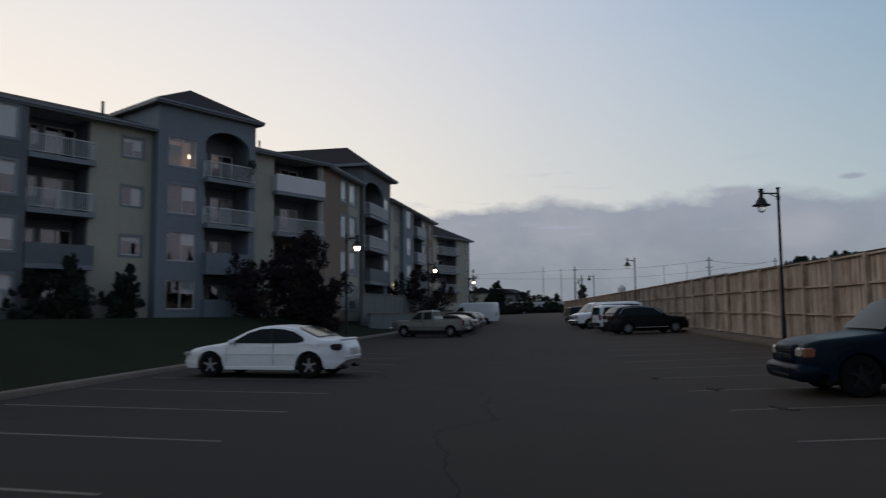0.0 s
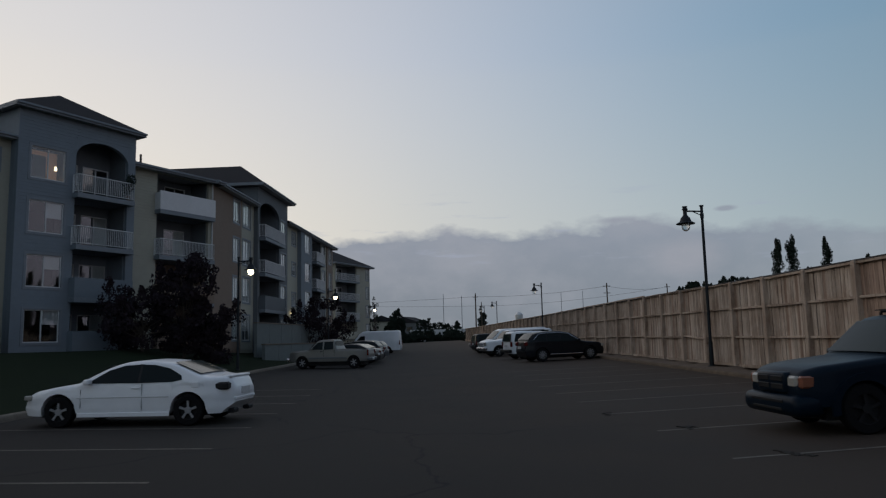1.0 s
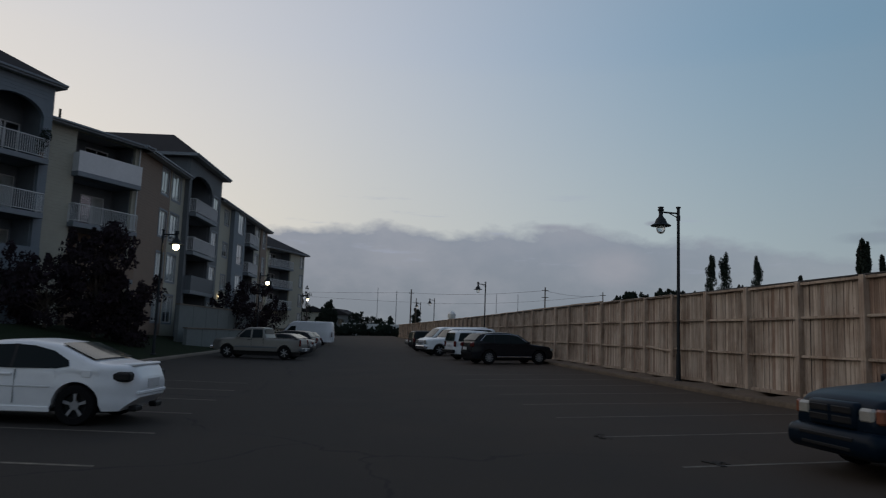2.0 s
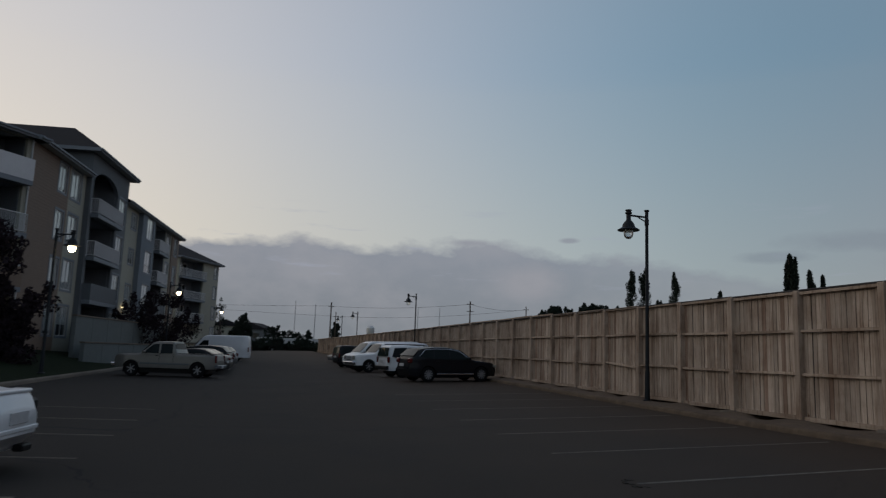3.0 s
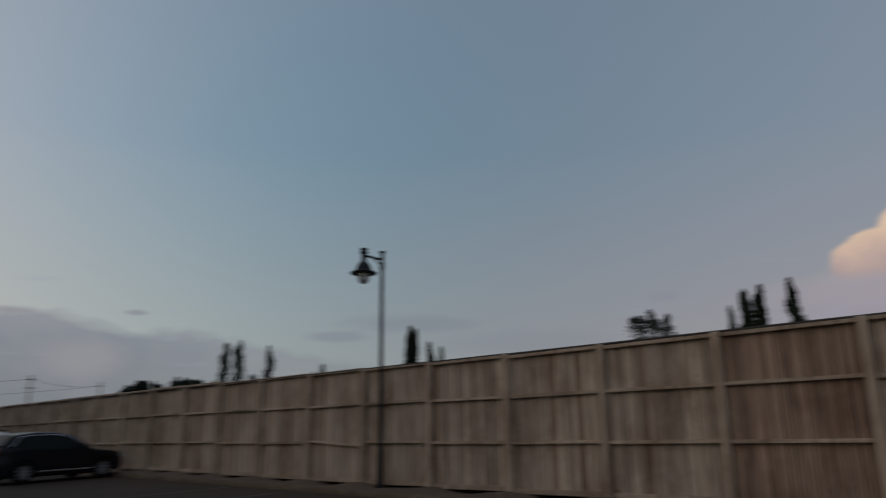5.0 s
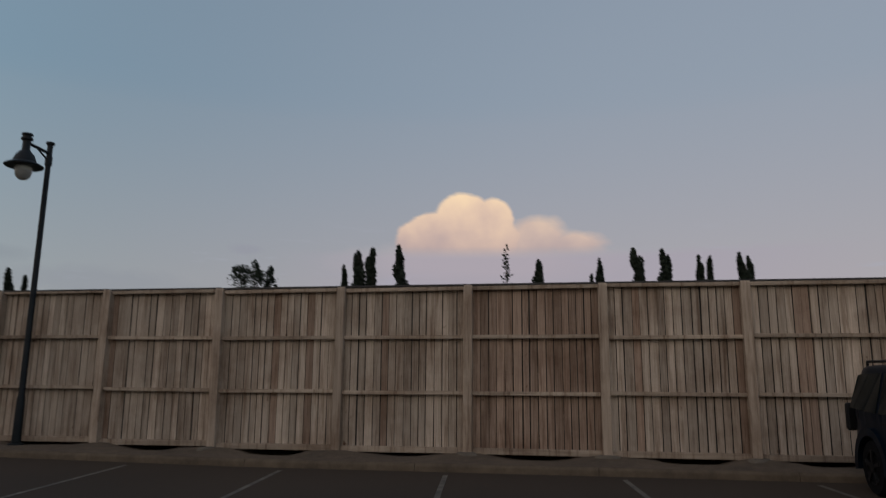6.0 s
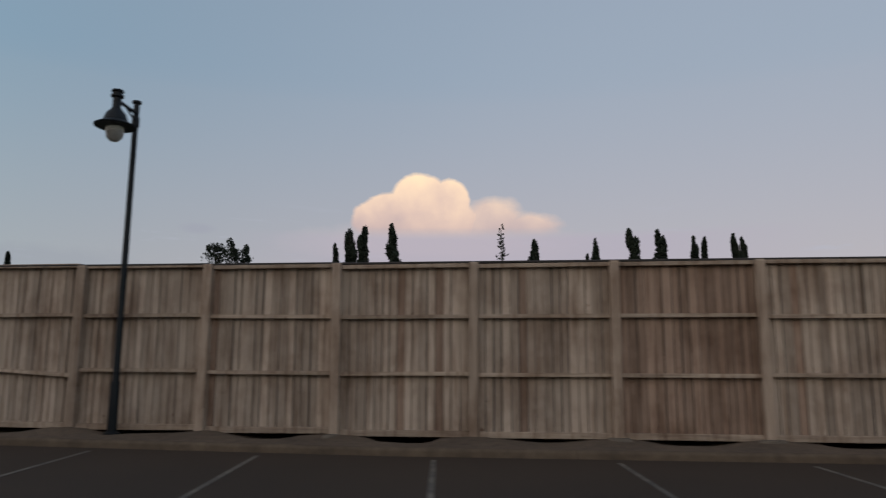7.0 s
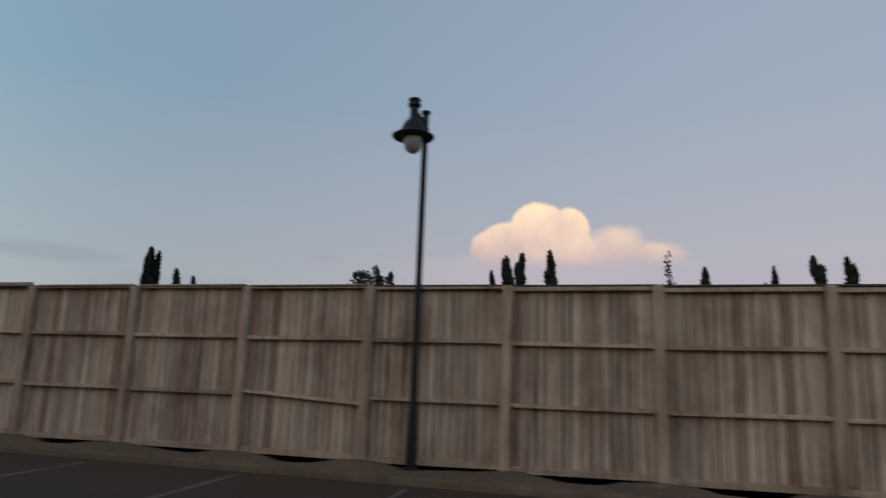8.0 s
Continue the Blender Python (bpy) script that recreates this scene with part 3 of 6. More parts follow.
frnd = random.Random(4)
far_planks = bmesh.new()
for k in range(-44, 19):
    yp = FIRST_Y - SPAN * k                     # the post at the near end of the panel
    yc = yp + SPAN / 2                          # its panel runs on to the next post
    zb = fence_base(yc)
    x = fence_x(yc)
    top = 3.12 + min(0.12, (zb - 0.04) * 0.3)
    near = -4 <= k <= 13
    lean = frnd.uniform(-0.006, 0.006)
    turn = math.atan2(fence_x(yp + SPAN) - fence_x(yp), SPAN)
    child("fence_post", post_mesh, fence, (fence_x(yp) - 0.03, yp, zb - 0.12), (1, 1, top - zb + 0.10), (lean, 0, -turn))
    red = k == 5
    n = 16
    edges = [0.0]
    for _ in range(n):
        edges.append(edges[-1] + frnd.uniform(0.85, 1.15))
    edges = [yp + 0.07 + (SPAN - 0.14) * e / edges[-1] for e in edges]
    for a, b in zip(edges, edges[1:]):
        proud = frnd.choice((0.0, 0.0, 0.008, 0.014))
        lo, hi = zb + frnd.uniform(0.02, 0.06), top - 0.034
        gap = frnd.choice((0.012, 0.014, 0.017, 0.020, 0.026))
        if near:
            m_ = PLANK_RED if red or frnd.random() < 0.10 else PLANK
            child("plank", plank_meshes[m_.name, frnd.randrange(6)], fence, (x + 0.03 - proud, (a + b) / 2, lo), (0.018, b - a - gap, hi - lo), (frnd.uniform(-0.003, 0.003), 0, -turn))
        else:
            vs = box(far_planks, x + 0.02 - proud, a + gap / 2, lo, x + 0.04 - proud, b - gap / 2, hi)
    for z, h in ((top - 0.07, 0.9), (2.14, 0.85), (1.145, 0.85)):
        tilt = 0.0
        if k == 0 and z < 1.5:
            tilt, z = 0.07, z - 0.03
        z += frnd.uniform(-0.012, 0.012) + min(0.10, (zb - 0.04) * 0.6)
        child("fence_rail", rail_mesh, fence, (x - 0.035, yc, z), (1.2, SPAN - 0.15, h), (tilt + frnd.uniform(-0.006, 0.006), 0, -turn))
    # dark sheet that paints the shade in the plank gaps
    child("backing_board", gap_shade_mesh, fence, (x + 0.05, yc, zb + 0.05), (1, SPAN, top - zb - 0.085), (0, 0, -turn))
    child("bottom_board", rail_mesh, fence, (x - 0.02, yc, zb + 0.085), (0.9, SPAN - 0.15, 1.35), (frnd.uniform(-0.008, 0.008), 0, -turn))
far_part = part("plank_run", far_planks, PLANK, fence)
far_part["kind"] = "stuff"
for k in range(-44, 19):
    y0 = FIRST_Y - SPAN * k
    zt = 3.088 + min(0.12, (fence_base(y0 + SPAN / 2) - 0.04) * 0.3)
    turn = math.atan2(fence_x(y0 + SPAN) - fence_x(y0), SPAN)
    part("cap_board", boxed(-0.085, 0.003, 0, 0.085, SPAN - 0.003, 0.038, bevel=0.006), CAP_AND_GAP, fence).matrix_basis = pose(fence_x(y0), y0, zt, 0, 0, -math.degrees(turn))

# concrete footings that stick out of the dirt at some posts
for k in (1, 2, 4, 5, 6, 8):
    bm = bmesh.new()
    bmesh.ops.create_icosphere(bm, subdivisions=3, radius=0.5)
    for v in bm.verts:
        v.co *= 1 + 0.25 * noise.noise(v.co * 2.0 + Vector((k, 0, 0)))
        v.co.z = min(v.co.z, 0.33)
    ob = new("post_footing", finish("post_footing", bm, CONCRETE, 50))
    ob.matrix_world = pose(11.80, FIRST_Y - SPAN * k, 0.0, 0, 0, k * 37) @ Matrix.Diagonal((0.34, 0.5, 0.34, 1))
    tagged(ob, "rough pale concrete footing at a fence post", "footing", "footings along the fence")


# ---- lamps ----
def street_lamp(m, lit, arm=0.66, label="black steel parking lot lamp with a bell shade"):
    lamp = thing("street_lamp", m, label, "street lamp", "lamps of the parking lot")
    h = 6.16
    bm = bmesh.new()
    lathe(bm, [(0.15, 0), (0.15, 0.03), (0.085, 0.06), (0.075, 0.9), (0.06, 0.95), (0.052, h - 0.45), (0.052, h - 0.12)], 14)
    part("pole", bm, LAMP_STEEL, lamp, smooth=40)
    bm = bmesh.new()
    lathe(bm, [(0.07, h - 0.5), (0.07, h - 0.32), (0.055, h - 0.3), (0.055, h - 0.06), (0.085, h - 0.04), (0.085, h), (0.04, h + 0.01)], 14)
    part("finial", bm, LAMP_STEEL, lamp, smooth=40)
    bm = bmesh.new()
    tube(bm, (0, 0, h - 0.24), (-arm, 0, h - 0.22), 0.032)
    tube(bm, (-0.02, 0, h - 0.40), (-arm * 0.55, 0, h - 0.24), 0.018)
    part("arm", bm, LAMP_STEEL, lamp, smooth=40)
    bm = bmesh.new()
    z = h - 0.71
    lathe(bm, [(0.35, z - 0.02), (0.36, z), (0.33, z + 0.02), (0.22, z + 0.08), (0.17, z + 0.22), (0.10, z + 0.30), (0.075, z + 0.34), (0.075, z + 0.52), (0.11, z + 0.54), (0.11, z + 0.58), (0.08, z + 0.59), (0.08, z + 0.63), (0.11, z + 0.64), (0.10, z + 0.67)], 24, (-arm, 0, 0))
    part("shade", bm, LAMP_STEEL, lamp, "black bell-shaped metal shade", smooth=40)
    bm = bmesh.new()
    lathe(bm, [(0.005, z - 0.30), (0.07, z - 0.285), (0.13, z - 0.23), (0.155, z - 0.14), (0.155, z - 0.03)], 20, (-arm, 0, 0))
    part("globe", bm, GLOBE_LIT if lit else GLOBE, lamp, "glowing warm glass globe" if lit else "clear frosted glass globe", smooth=60)
    return lamp


right_lamp = street_lamp(pose(11.66, 19.05, 0.07, 0, 0.2, 0), False, label="black steel lamp by the fence, unlit")
for x, y in ((11.68, 54.0), (12.0, 90.0), (11.9, 106.0)):
    copy_thing(right_lamp, pose(x, y, rise(y) - 0.05) @ Matrix.Scale(0.945, 4))
left_lamp = street_lamp(pose(-9.05, 32.0, -0.05, 0, 0, 180), True, label="black steel lamp on the lawn, lit warm")
for x, y in ((-7.1, 57.5), (-5.5, 95.0)):
    copy_thing(left_lamp, pose(x, y, rise(y) - 0.25, 0, 0, 180))
for x, y in ((-8.39, 32.0), (-6.44, 57.5), (-4.84, 95.0)):
    pl = new("lamp_bulb_light", bpy.data.lights.new("lamp_bulb_light", "POINT"))
    pl.data.energy, pl.data.color, pl.data.shadow_soft_size = 12.0, (1.0, 0.72, 0.4), 0.14
    pl.location = (x, y, 5.22 + rise(y) - 0.25)


# ---- apartments ----
FH, EAVE, TOWER = 2.95, 11.5, 13.25          # storey height; eaves above the building's ground


def wall_grid(bm, L0, L1, z0, z1, holes, y, thick, mat=0):
    """A wall along x with openings through it: (x0, x1, z0, z1)."""
    xs = sorted({L0, L1, *[v for h in holes for v in h[:2]]})
    zs = sorted({z0, z1, *[v for h in holes for v in h[2:]]})
    inside = lambda x, z: any(h[0] < x < h[1] and h[2] < z < h[3] for h in holes)

    def quad(*p):
        bm.faces.new([bm.verts.new(q) for q in p]).material_index = mat

    for xa, xb in zip(xs, xs[1:]):
        for za, zb in zip(zs, zs[1:]):
            if not inside((xa + xb) / 2, (za + zb) / 2):
                quad((xa, y, za), (xb, y, za), (xb, y, zb), (xa, y, zb))
                quad((xb, y + thick, za), (xa, y + thick, za), (xa, y + thick, zb), (xb, y + thick, zb))
    for a, b, c, d in holes:
        quad((a, y, c), (a, y, d), (a, y + thick, d), (a, y + thick, c))
        quad((b, y, d), (b, y, c), (b, y + thick, c), (b, y + thick, d))
        quad((a, y, d), (b, y, d), (b, y + thick, d), (a, y + thick, d))
        quad((a, y, c), (a, y + thick, c), (b, y + thick, c), (b, y, c))
    for xa in (L0, L1):
        quad((xa, y, z0), (xa, y, z1), (xa, y + thick, z1), (xa, y + thick, z0))


wrnd = random.Random(9)


def window(parent, x0, x1, z0, z1, y, lit=False, trim=TRIM, split=0.5, sky_sheen=False):
    w = new("window")
    w.parent = parent
    bm = bmesh.new()
    d, b = 0.07, 0.055
    for a in ((x0, z0, x1, z0 + b), (x0, z1 - b, x1, z1), (x0, z0 + b, x0 + b, z1 - b), (x1 - b, z0 + b, x1, z1 - b)):
        box(bm, a[0], y + 0.04, a[1], a[2], y + 0.04 + d, a[3])
    xm = x0 + (x1 - x0) * split
    box(bm, xm - 0.03, y + 0.045, z0 + b, xm + 0.03, y + 0.04 + d, z1 - b)
    part("window_frame", bm, trim, w)
    bm = bmesh.new()
    t = 0.14
    for a in ((x0 - t, z0 - t, x1 + t, z0), (x0 - t, z1, x1 + t, z1 + t), (x0 - t, z0, x0, z1), (x1, z0, x1 + t, z1)):
        box(bm, a[0], y - 0.025, a[1], a[2], y + 0.01, a[3])
    part("surround", bm, TRIM_GREY, w)
    for a, c in ((x0 + b, xm - 0.03), (xm + 0.03, x1 - b)):
        p = part("pane", boxed(a, y + 0.07, z0 + b, c, y + 0.078, z1 - b), PANE, w)
        p.visible_shadow = False
    # blinds behind the panes, drawn to different lengths
    kind = wrnd.random()
    drop = z0 + b + (z1 - z0 - 2 * b) * (0.0 if kind > 0.55 else wrnd.uniform(0.3, 0.8))
    a, c = (xm, x1 - b) if kind < 0.8 else (x0 + b, x1 - b)
    # white sheet close behind the glass imitates bright sky reflected in the panes
    if sky_sheen:
        part("blind", boxed(x0 + b, y + 0.084, z0 + b + (z1 - z0) * wrnd.choice((0.0, 0.1, 0.35)), x1 - b, y + 0.092, z1 - b), BLIND_AND_SHEEN, w)
    elif not lit:
        part("blind", boxed(a, y + 0.13, drop, c, y + 0.14, z1 - b), BLIND_AND_SHEEN, w)
        if wrnd.random() < 0.6:
            part("blind", boxed(x0 + b, y + 0.13, z1 - b - (z1 - z0) * wrnd.uniform(0.15, 0.35), xm, y + 0.14, z1 - b), BLIND_AND_SHEEN, w)
    else:
        part("lit_room", boxed(x0 - 0.2, y + 1.2, z0 - 0.3, x1 + 0.2, y + 1.22, z1 + 0.1), ROOM_GLOW, w, "glowing panel that stands in for warm lamplight in the room")
        bm = bmesh.new()
        lathe(bm, [(0.02, z0 + 0.65), (0.08, z0 + 0.65), (0.055, z0 + 0.88), (0.02, z0 + 0.88)], 12, (x0 + (x1 - x0) * 0.80, y + 0.3, 0))
        part("lamp_shade", bm, BULB, w)
        # dark panel behind the first half of the window
        part("dark_curtain", boxed(x0 + b, y + 0.16, z0 + b, xm - 0.05, y + 0.18, z1 - 0.45), ROOM, w, "dark panel behind one half of the window")
    return w


def railing(bm, x0, x1, y0, y1, z, h=1.05, step=0.12):
    """Three-sided picket railing."""
    for a, b in (((x0, y1), (x0, y0)), ((x0, y0), (x1, y0)), ((x1, y0), (x1, y1))):
        a, b = Vector(a), Vector(b)
        n = max(2, int((b - a).length / step))
        for zz, r in ((z + h, 0.03), (z + 0.1, 0.02)):
            tube(bm, (*a, zz), (*b, zz), r, seg=4)
        for i in range(n + 1):
            p = a.lerp(b, i / n)
            tube(bm, (*p, z + (0.0 if i in (0, n) else 0.1)), (*p, z + h), 0.032 if i in (0, n) else 0.018, seg=4, caps=False)


def balcony_stack(parent, x0, x1, y, styles, inner, arch=False):
    """Recessed balconies one above the other. styles: what guards each floor, from the ground up."""
    depth, out = 1.7, 0.55
    for f, style in enumerate(styles):
        z = FH * f
        bal = new("balcony")
        bal.parent = parent
        bm = bmesh.new()
        box(bm, x0 - 0.15, y - out, z - 0.28, x1 + 0.15, y + depth, z - 0.003, bevel=0.01) if f else box(bm, x0, y - 0.1, z - 0.1, x1, y + depth, z + 0.02)
        part("slab", bm, TRIM_GREY, bal)
        if style == "rail":
            bm = bmesh.new()
            railing(bm, x0 - 0.1, x1 + 0.1, y - out + 0.05, y, z)
            part("railing", bm, RAIL_PALE, bal, "white picket railing")
        elif style in ("solid", "white"):
            bm = bmesh.new()
            box(bm, x0 - 0.15, y - out, z, x1 + 0.15, y - out + 0.09, z + (1.1 if style == "solid" else 1.2))
            box(bm, x0 - 0.15, y - out + 0.09, z, x0 - 0.06, y, z + 1.1)
            box(bm, x1 + 0.06, y - out + 0.09, z, x1 + 0.15, y, z + 1.1)
            part("parapet", bm, RAIL_WHITE if style == "white" else inner, bal, "white cloth-covered balcony guard" if style == "white" else "solid sided balcony parapet")
        bm = bmesh.new()
        hb = FH - 0.3 + (0.95 if arch and f == len(styles) - 1 else 0)
        door = (x0 + (x1 - x0) * 0.45, x0 + (x1 - x0) * 0.45 + 1.7, z + 0.05, z + 2.1)
        win = (x0 + 0.3, x0 + 1.2, z + 0.9, z + 2.1)
        wall_grid(bm, x0, x1, z, z + hb, [door, win], y + depth, 0.15)
        for xa in (x0, x1):
            box(bm, xa - 0.06, y + 0.2, z, xa + 0.06, y + depth, z + hb)
        # darker siding puts the shade of the recess into the wall colour
        part("back_wall", bm, SIDING_GREY if style != "solid" else inner, bal)
        bm = bmesh.new()
        for a, b, c, d in (door, win):
            for r in ((a, c, a + 0.07, d), (b - 0.07, c, b, d), (a, d - 0.07, b, d), ((a + b) / 2 - 0.04, c, (a + b) / 2 + 0.04, d)):
                box(bm, r[0], y + depth + 0.02, r[1], r[2], y + depth + 0.09, r[3])
        part("door_frame", bm, TRIM, bal)
        for a, b, c, d in (door, win):
            p = part("pane", boxed(a, y + depth + 0.05, c, b, y + depth + 0.058, d), PANE, bal)
            p.visible_shadow = False
        if wrnd.random() < 0.25:
            part("curtain", boxed((door[0] + door[1]) / 2, y + depth + 0.13, door[2], door[1], y + depth + 0.14, door[3]), BLIND_AND_SHEEN, bal)


def hip_roof(bm, x0, x1, y0, y1, z, peak, over=0.6, notch=None, hip=None, tip=None):
    """notch: (x0, x1, y) where a tower stands in the front slope."""
    a, b, c, d = x0 - over, x1 + over, y0 - over, y1 + over
    run = min(b - a, d - c) / 2
    if b - a >= d - c:
        r0, r1 = Vector((a + run, (c + d) / 2, z + peak)), Vector((b - run, (c + d) / 2, z + peak))
    else:
        r0, r1 = Vector(((a + b) / 2, c + (hip or run), z + peak)), Vector(((a + b) / 2, d - run, z + peak))
    e = [bm.verts.new(p) for p in ((a, c, z), (b, c, z), (b, d, z), (a, d, z))]
    if tip or (r1 - r0).length < 0.05:
        t = bm.verts.new((*tip, z + peak) if tip else r0)
        for i in range(4):
            bm.faces.new((e[i], e[(i + 1) % 4], t))
    else:
        t0, t1 = bm.verts.new(r0), bm.verts.new(r1)
        if b - a >= d - c:
            edge = []
            if notch:
                zn = z + peak * (notch[2] - c) / run
                edge = [bm.verts.new(p) for p in ((notch[0], c, z), (notch[0], notch[2], zn), (notch[1], notch[2], zn), (notch[1], c, z))]
            for f in ((e[0], *edge, e[1], t1, t0), (e[1], e[2], t1), (e[2], e[3], t0, t1), (e[3], e[0], t0)):
                bm.faces.new(f)
        else:
            for f in ((e[0], e[1], t0), (e[1], e[2], t1, t0), (e[2], e[3], t1), (e[3], e[0], t0, t1)):
                bm.faces.new(f)
    under = [(p.co.x, p.co.y, z - 0.005) for p in e]
    if notch:
        under[1:1] = [(notch[0], c, z - 0.005), (notch[0], notch[2], z - 0.005), (notch[1], notch[2], z - 0.005), (notch[1], c, z - 0.005)]
    bm.faces.new([bm.verts.new(p) for p in under[::-1]])


def eaves(parent, x0, x1, y0, y1, z, over=0.6, notch=None):
    """Fascia, gutter and soffit round the roof's edge."""
    bm = bmesh.new()
    a, b, c, d = x0 - over, x1 + over, y0 - over, y1 + over
    runs = ((a, notch[0]), (notch[1], b)) if notch else ((a, b),)
    for r in (*[(p, c, q, c + 0.05) for p, q in runs], (a, d - 0.05, b, d), (a, c + 0.05, a + 0.05, d - 0.05), (b - 0.05, c + 0.05, b, d - 0.05)):
        box(bm, r[0], r[1], z - 0.24, r[2], r[3], z)
    for p, q in runs:
        box(bm, p, c - 0.10, z - 0.13, q, c - 0.003, z - 0.02)
    part("fascia", bm, TRIM_GREY, parent, "blue-grey eaves fascia and gutter")
    bm = bmesh.new()
    y2 = notch[2] if notch else c + 0.05
    for p, q in runs if notch else ():
        box(bm, max(p, a + 0.05), c + 0.05, z - 0.20, min(q, b - 0.05), y2, z - 0.18)
    box(bm, a + 0.05, y2, z - 0.20, b - 0.05, d - 0.05, z - 0.18)
    part("soffit", bm, SOFFIT, parent)


def laps(bm, x0, x1, z0, z1, holes, y, step=0.19):
    """Siding boards that lap over one another."""
    z = z0
    while z < z1 - 0.05:
        cuts = sorted((h[0] - 0.15, h[1] + 0.15) for h in holes if h[2] - 0.2 < z + step * 0.5 < h[3] + 0.2)
        x = x0
        for a, b in [*cuts, (x1, x1)]:
            if a - x > 0.05:
                t = min(z + step, z1)
                p = [(x, y - 0.016, z), (a, y - 0.016, z), (a, y - 0.003, t), (x, y - 0.003, t)]
                bm.faces.new([bm.verts.new(q) for q in p])
                bm.faces.new([bm.verts.new(q) for q in ((x, y, z), (a, y, z), (a, y - 0.016, z), (x, y - 0.016, z))])
            x = max(x, b)
        z += step


def bay(parent, x0, x1, y, top, siding, windows=(), recess=None, inner=None, arch=False, lit=(), sky_sheen=False, styles=("solid", "solid", "rail", "rail")):
    """One bay of the facade. windows: (x0, x1, sill, head) in each storey."""
    holes = []
    for a, b, c, d in windows:
        for f in range(4):
            holes.append((a, b, FH * f + c, FH * f + d))
    wins = list(holes)
    if recess:
        a, b = recess
        for f in range(4):
            holes.append((a, b, FH * f, FH * f + FH - 0.28 + ((0.60 if arch else -0.25) if f == 3 else 0)))
    bm = bmesh.new()
    wall_grid(bm, x0, x1, -0.6, top, holes, y, 0.25)
    laps(bm, x0, x1, -0.3, top, holes, y)
    part("wall", bm, siding, parent)
    for i, h in enumerate(wins):
        window(parent, *h, y, lit=i in lit, sky_sheen=sky_sheen)
    if recess:
        balcony_stack(parent, recess[0], recess[1], y, styles, inner or siding, arch)
        if arch:
            a, b = recess
            part("arch_head", arch_mesh(a, b, y), SIDING_BLUE if siding is SIDING_BLUE else siding, parent)


def arch_mesh(a, b, y):
    """Fills the corners over a half-round head."""
    bm = bmesh.new()
    n, r_, top = 24, (b - a) / 2, FH * 4 + 0.33
    front, back = [], []
    for i in range(n + 1):
        t = math.pi * i / n
        x, z = a + r_ - r_ * math.cos(t), FH * 4 - 0.75 + 1.02 * math.sin(t)
        front.append((bm.verts.new((x, y - 0.02, z)), bm.verts.new((x, y - 0.02, top))))
        back.append((bm.verts.new((x, y + 0.28, z)), bm.verts.new((x, y + 0.28, top))))
    for i in range(n):
        bm.faces.new((front[i][0], front[i + 1][0], front[i + 1][1], front[i][1]))
        bm.faces.new((back[i + 1][0], back[i][0], back[i][1], back[i + 1][1]))
        bm.faces.new((front[i + 1][0], front[i][0], back[i][0], back[i + 1][0]))
    return bm


def heading(px, py, deg, z):
    """Local x runs along the facade, local -y looks out of it."""
    d = Vector((math.sin(radians(deg)), math.cos(radians(deg)), 0))
    m = Matrix(((d.x, -d.y, 0, px), (d.y, d.x, 0, py), (0, 0, 1, z), (0, 0, 0, 1)))
    return m


CX, CY = -13.3, 42.2                          # where the two wings meet
LA = 46.0
da = Vector((math.sin(radians(33.0)), math.cos(radians(33.0))))
wing_a = thing("apartment_building", heading(CX - da.x * LA, CY - da.y * LA, 33.0, GB), "four-storey apartment wing with blue-grey tower and cream siding", "apartment building", "apartment blocks")
sa = lambda s: LA - s
WIN = (0.50, 2.25)
bay(wing_a, sa(6.75), sa(0.0), 0, EAVE, SIDING_CREAM, recess=(sa(4.60), sa(0.40)), inner=SIDING_BROWN, styles=("solid", "solid", "rail", "white"))
bay(wing_a, sa(13.85), sa(6.75), -0.7, TOWER, SIDING_BLUE, windows=((sa(13.15), sa(11.2), *WIN),), recess=(sa(10.6), sa(7.25)), arch=True, lit=(3,), styles=("solid", "solid", "rail", "rail"))
bay(wing_a, sa(17.45), sa(13.85), 0, EAVE, SIDING_CREAM, windows=((sa(15.65), sa(14.45), 0.75, 1.85),))
bay(wing_a, sa(21.1), sa(17.45), 0, EAVE, SIDING_CREAM, recess=(sa(20.9), sa(17.6)), inner=SIDING_GREY)
bay(wing_a, sa(29.0), sa(21.1), -0.5, EAVE, SIDING_GREY, windows=((sa(23.7), sa(21.6), 0.6, 2.3), (sa(28), sa(26.2), *WIN)))
bay(wing_a, sa(46.0), sa(29.0), 0, EAVE, SIDING_CREAM, windows=((sa(33), sa(31.4), *WIN), (sa(38), sa(36.4), *WIN), (sa(43), sa(41.4), *WIN)))
for ya, x0, x1, top in ((-0.7, sa(13.85), sa(6.75), TOWER), (-0.5, sa(29.0), sa(21.1), EAVE)):
    for xx in (x0, x1 - 0.12):
        part("return_wall", boxed(xx, ya + 0.26, -0.6, xx + 0.12, 0.3 if top == EAVE else 5.2, top), SIDING_BLUE if top == TOWER else SIDING_GREY, wing_a)
bm = bmesh.new()
notch_a = (sa(13.85), sa(6.75), 1.4)
hip_roof(bm, 0, LA, 0, 15.0, EAVE, 2.5, notch=notch_a)
part("roof", bm, SHINGLE, wing_a, "dark shingle hip roof")
eaves(wing_a, 0, LA, 0, 15.0, EAVE, notch=notch_a)
bm = bmesh.new()
hip_roof(bm, sa(13.85), sa(6.75), -0.7, 5.3, TOWER, 2.05, over=0.42, tip=(sa(10.05), 2.1))
part("tower_roof", bm, SHINGLE, wing_a, "dark shingle pyramid roof of the tower")
eaves(wing_a, sa(13.85), sa(6.75), -0.7, 5.3, TOWER, over=0.42)
part("back_wall", boxed(0, 14.75, -0.6, LA, 15.0, EAVE), SIDING_CREAM, wing_a)
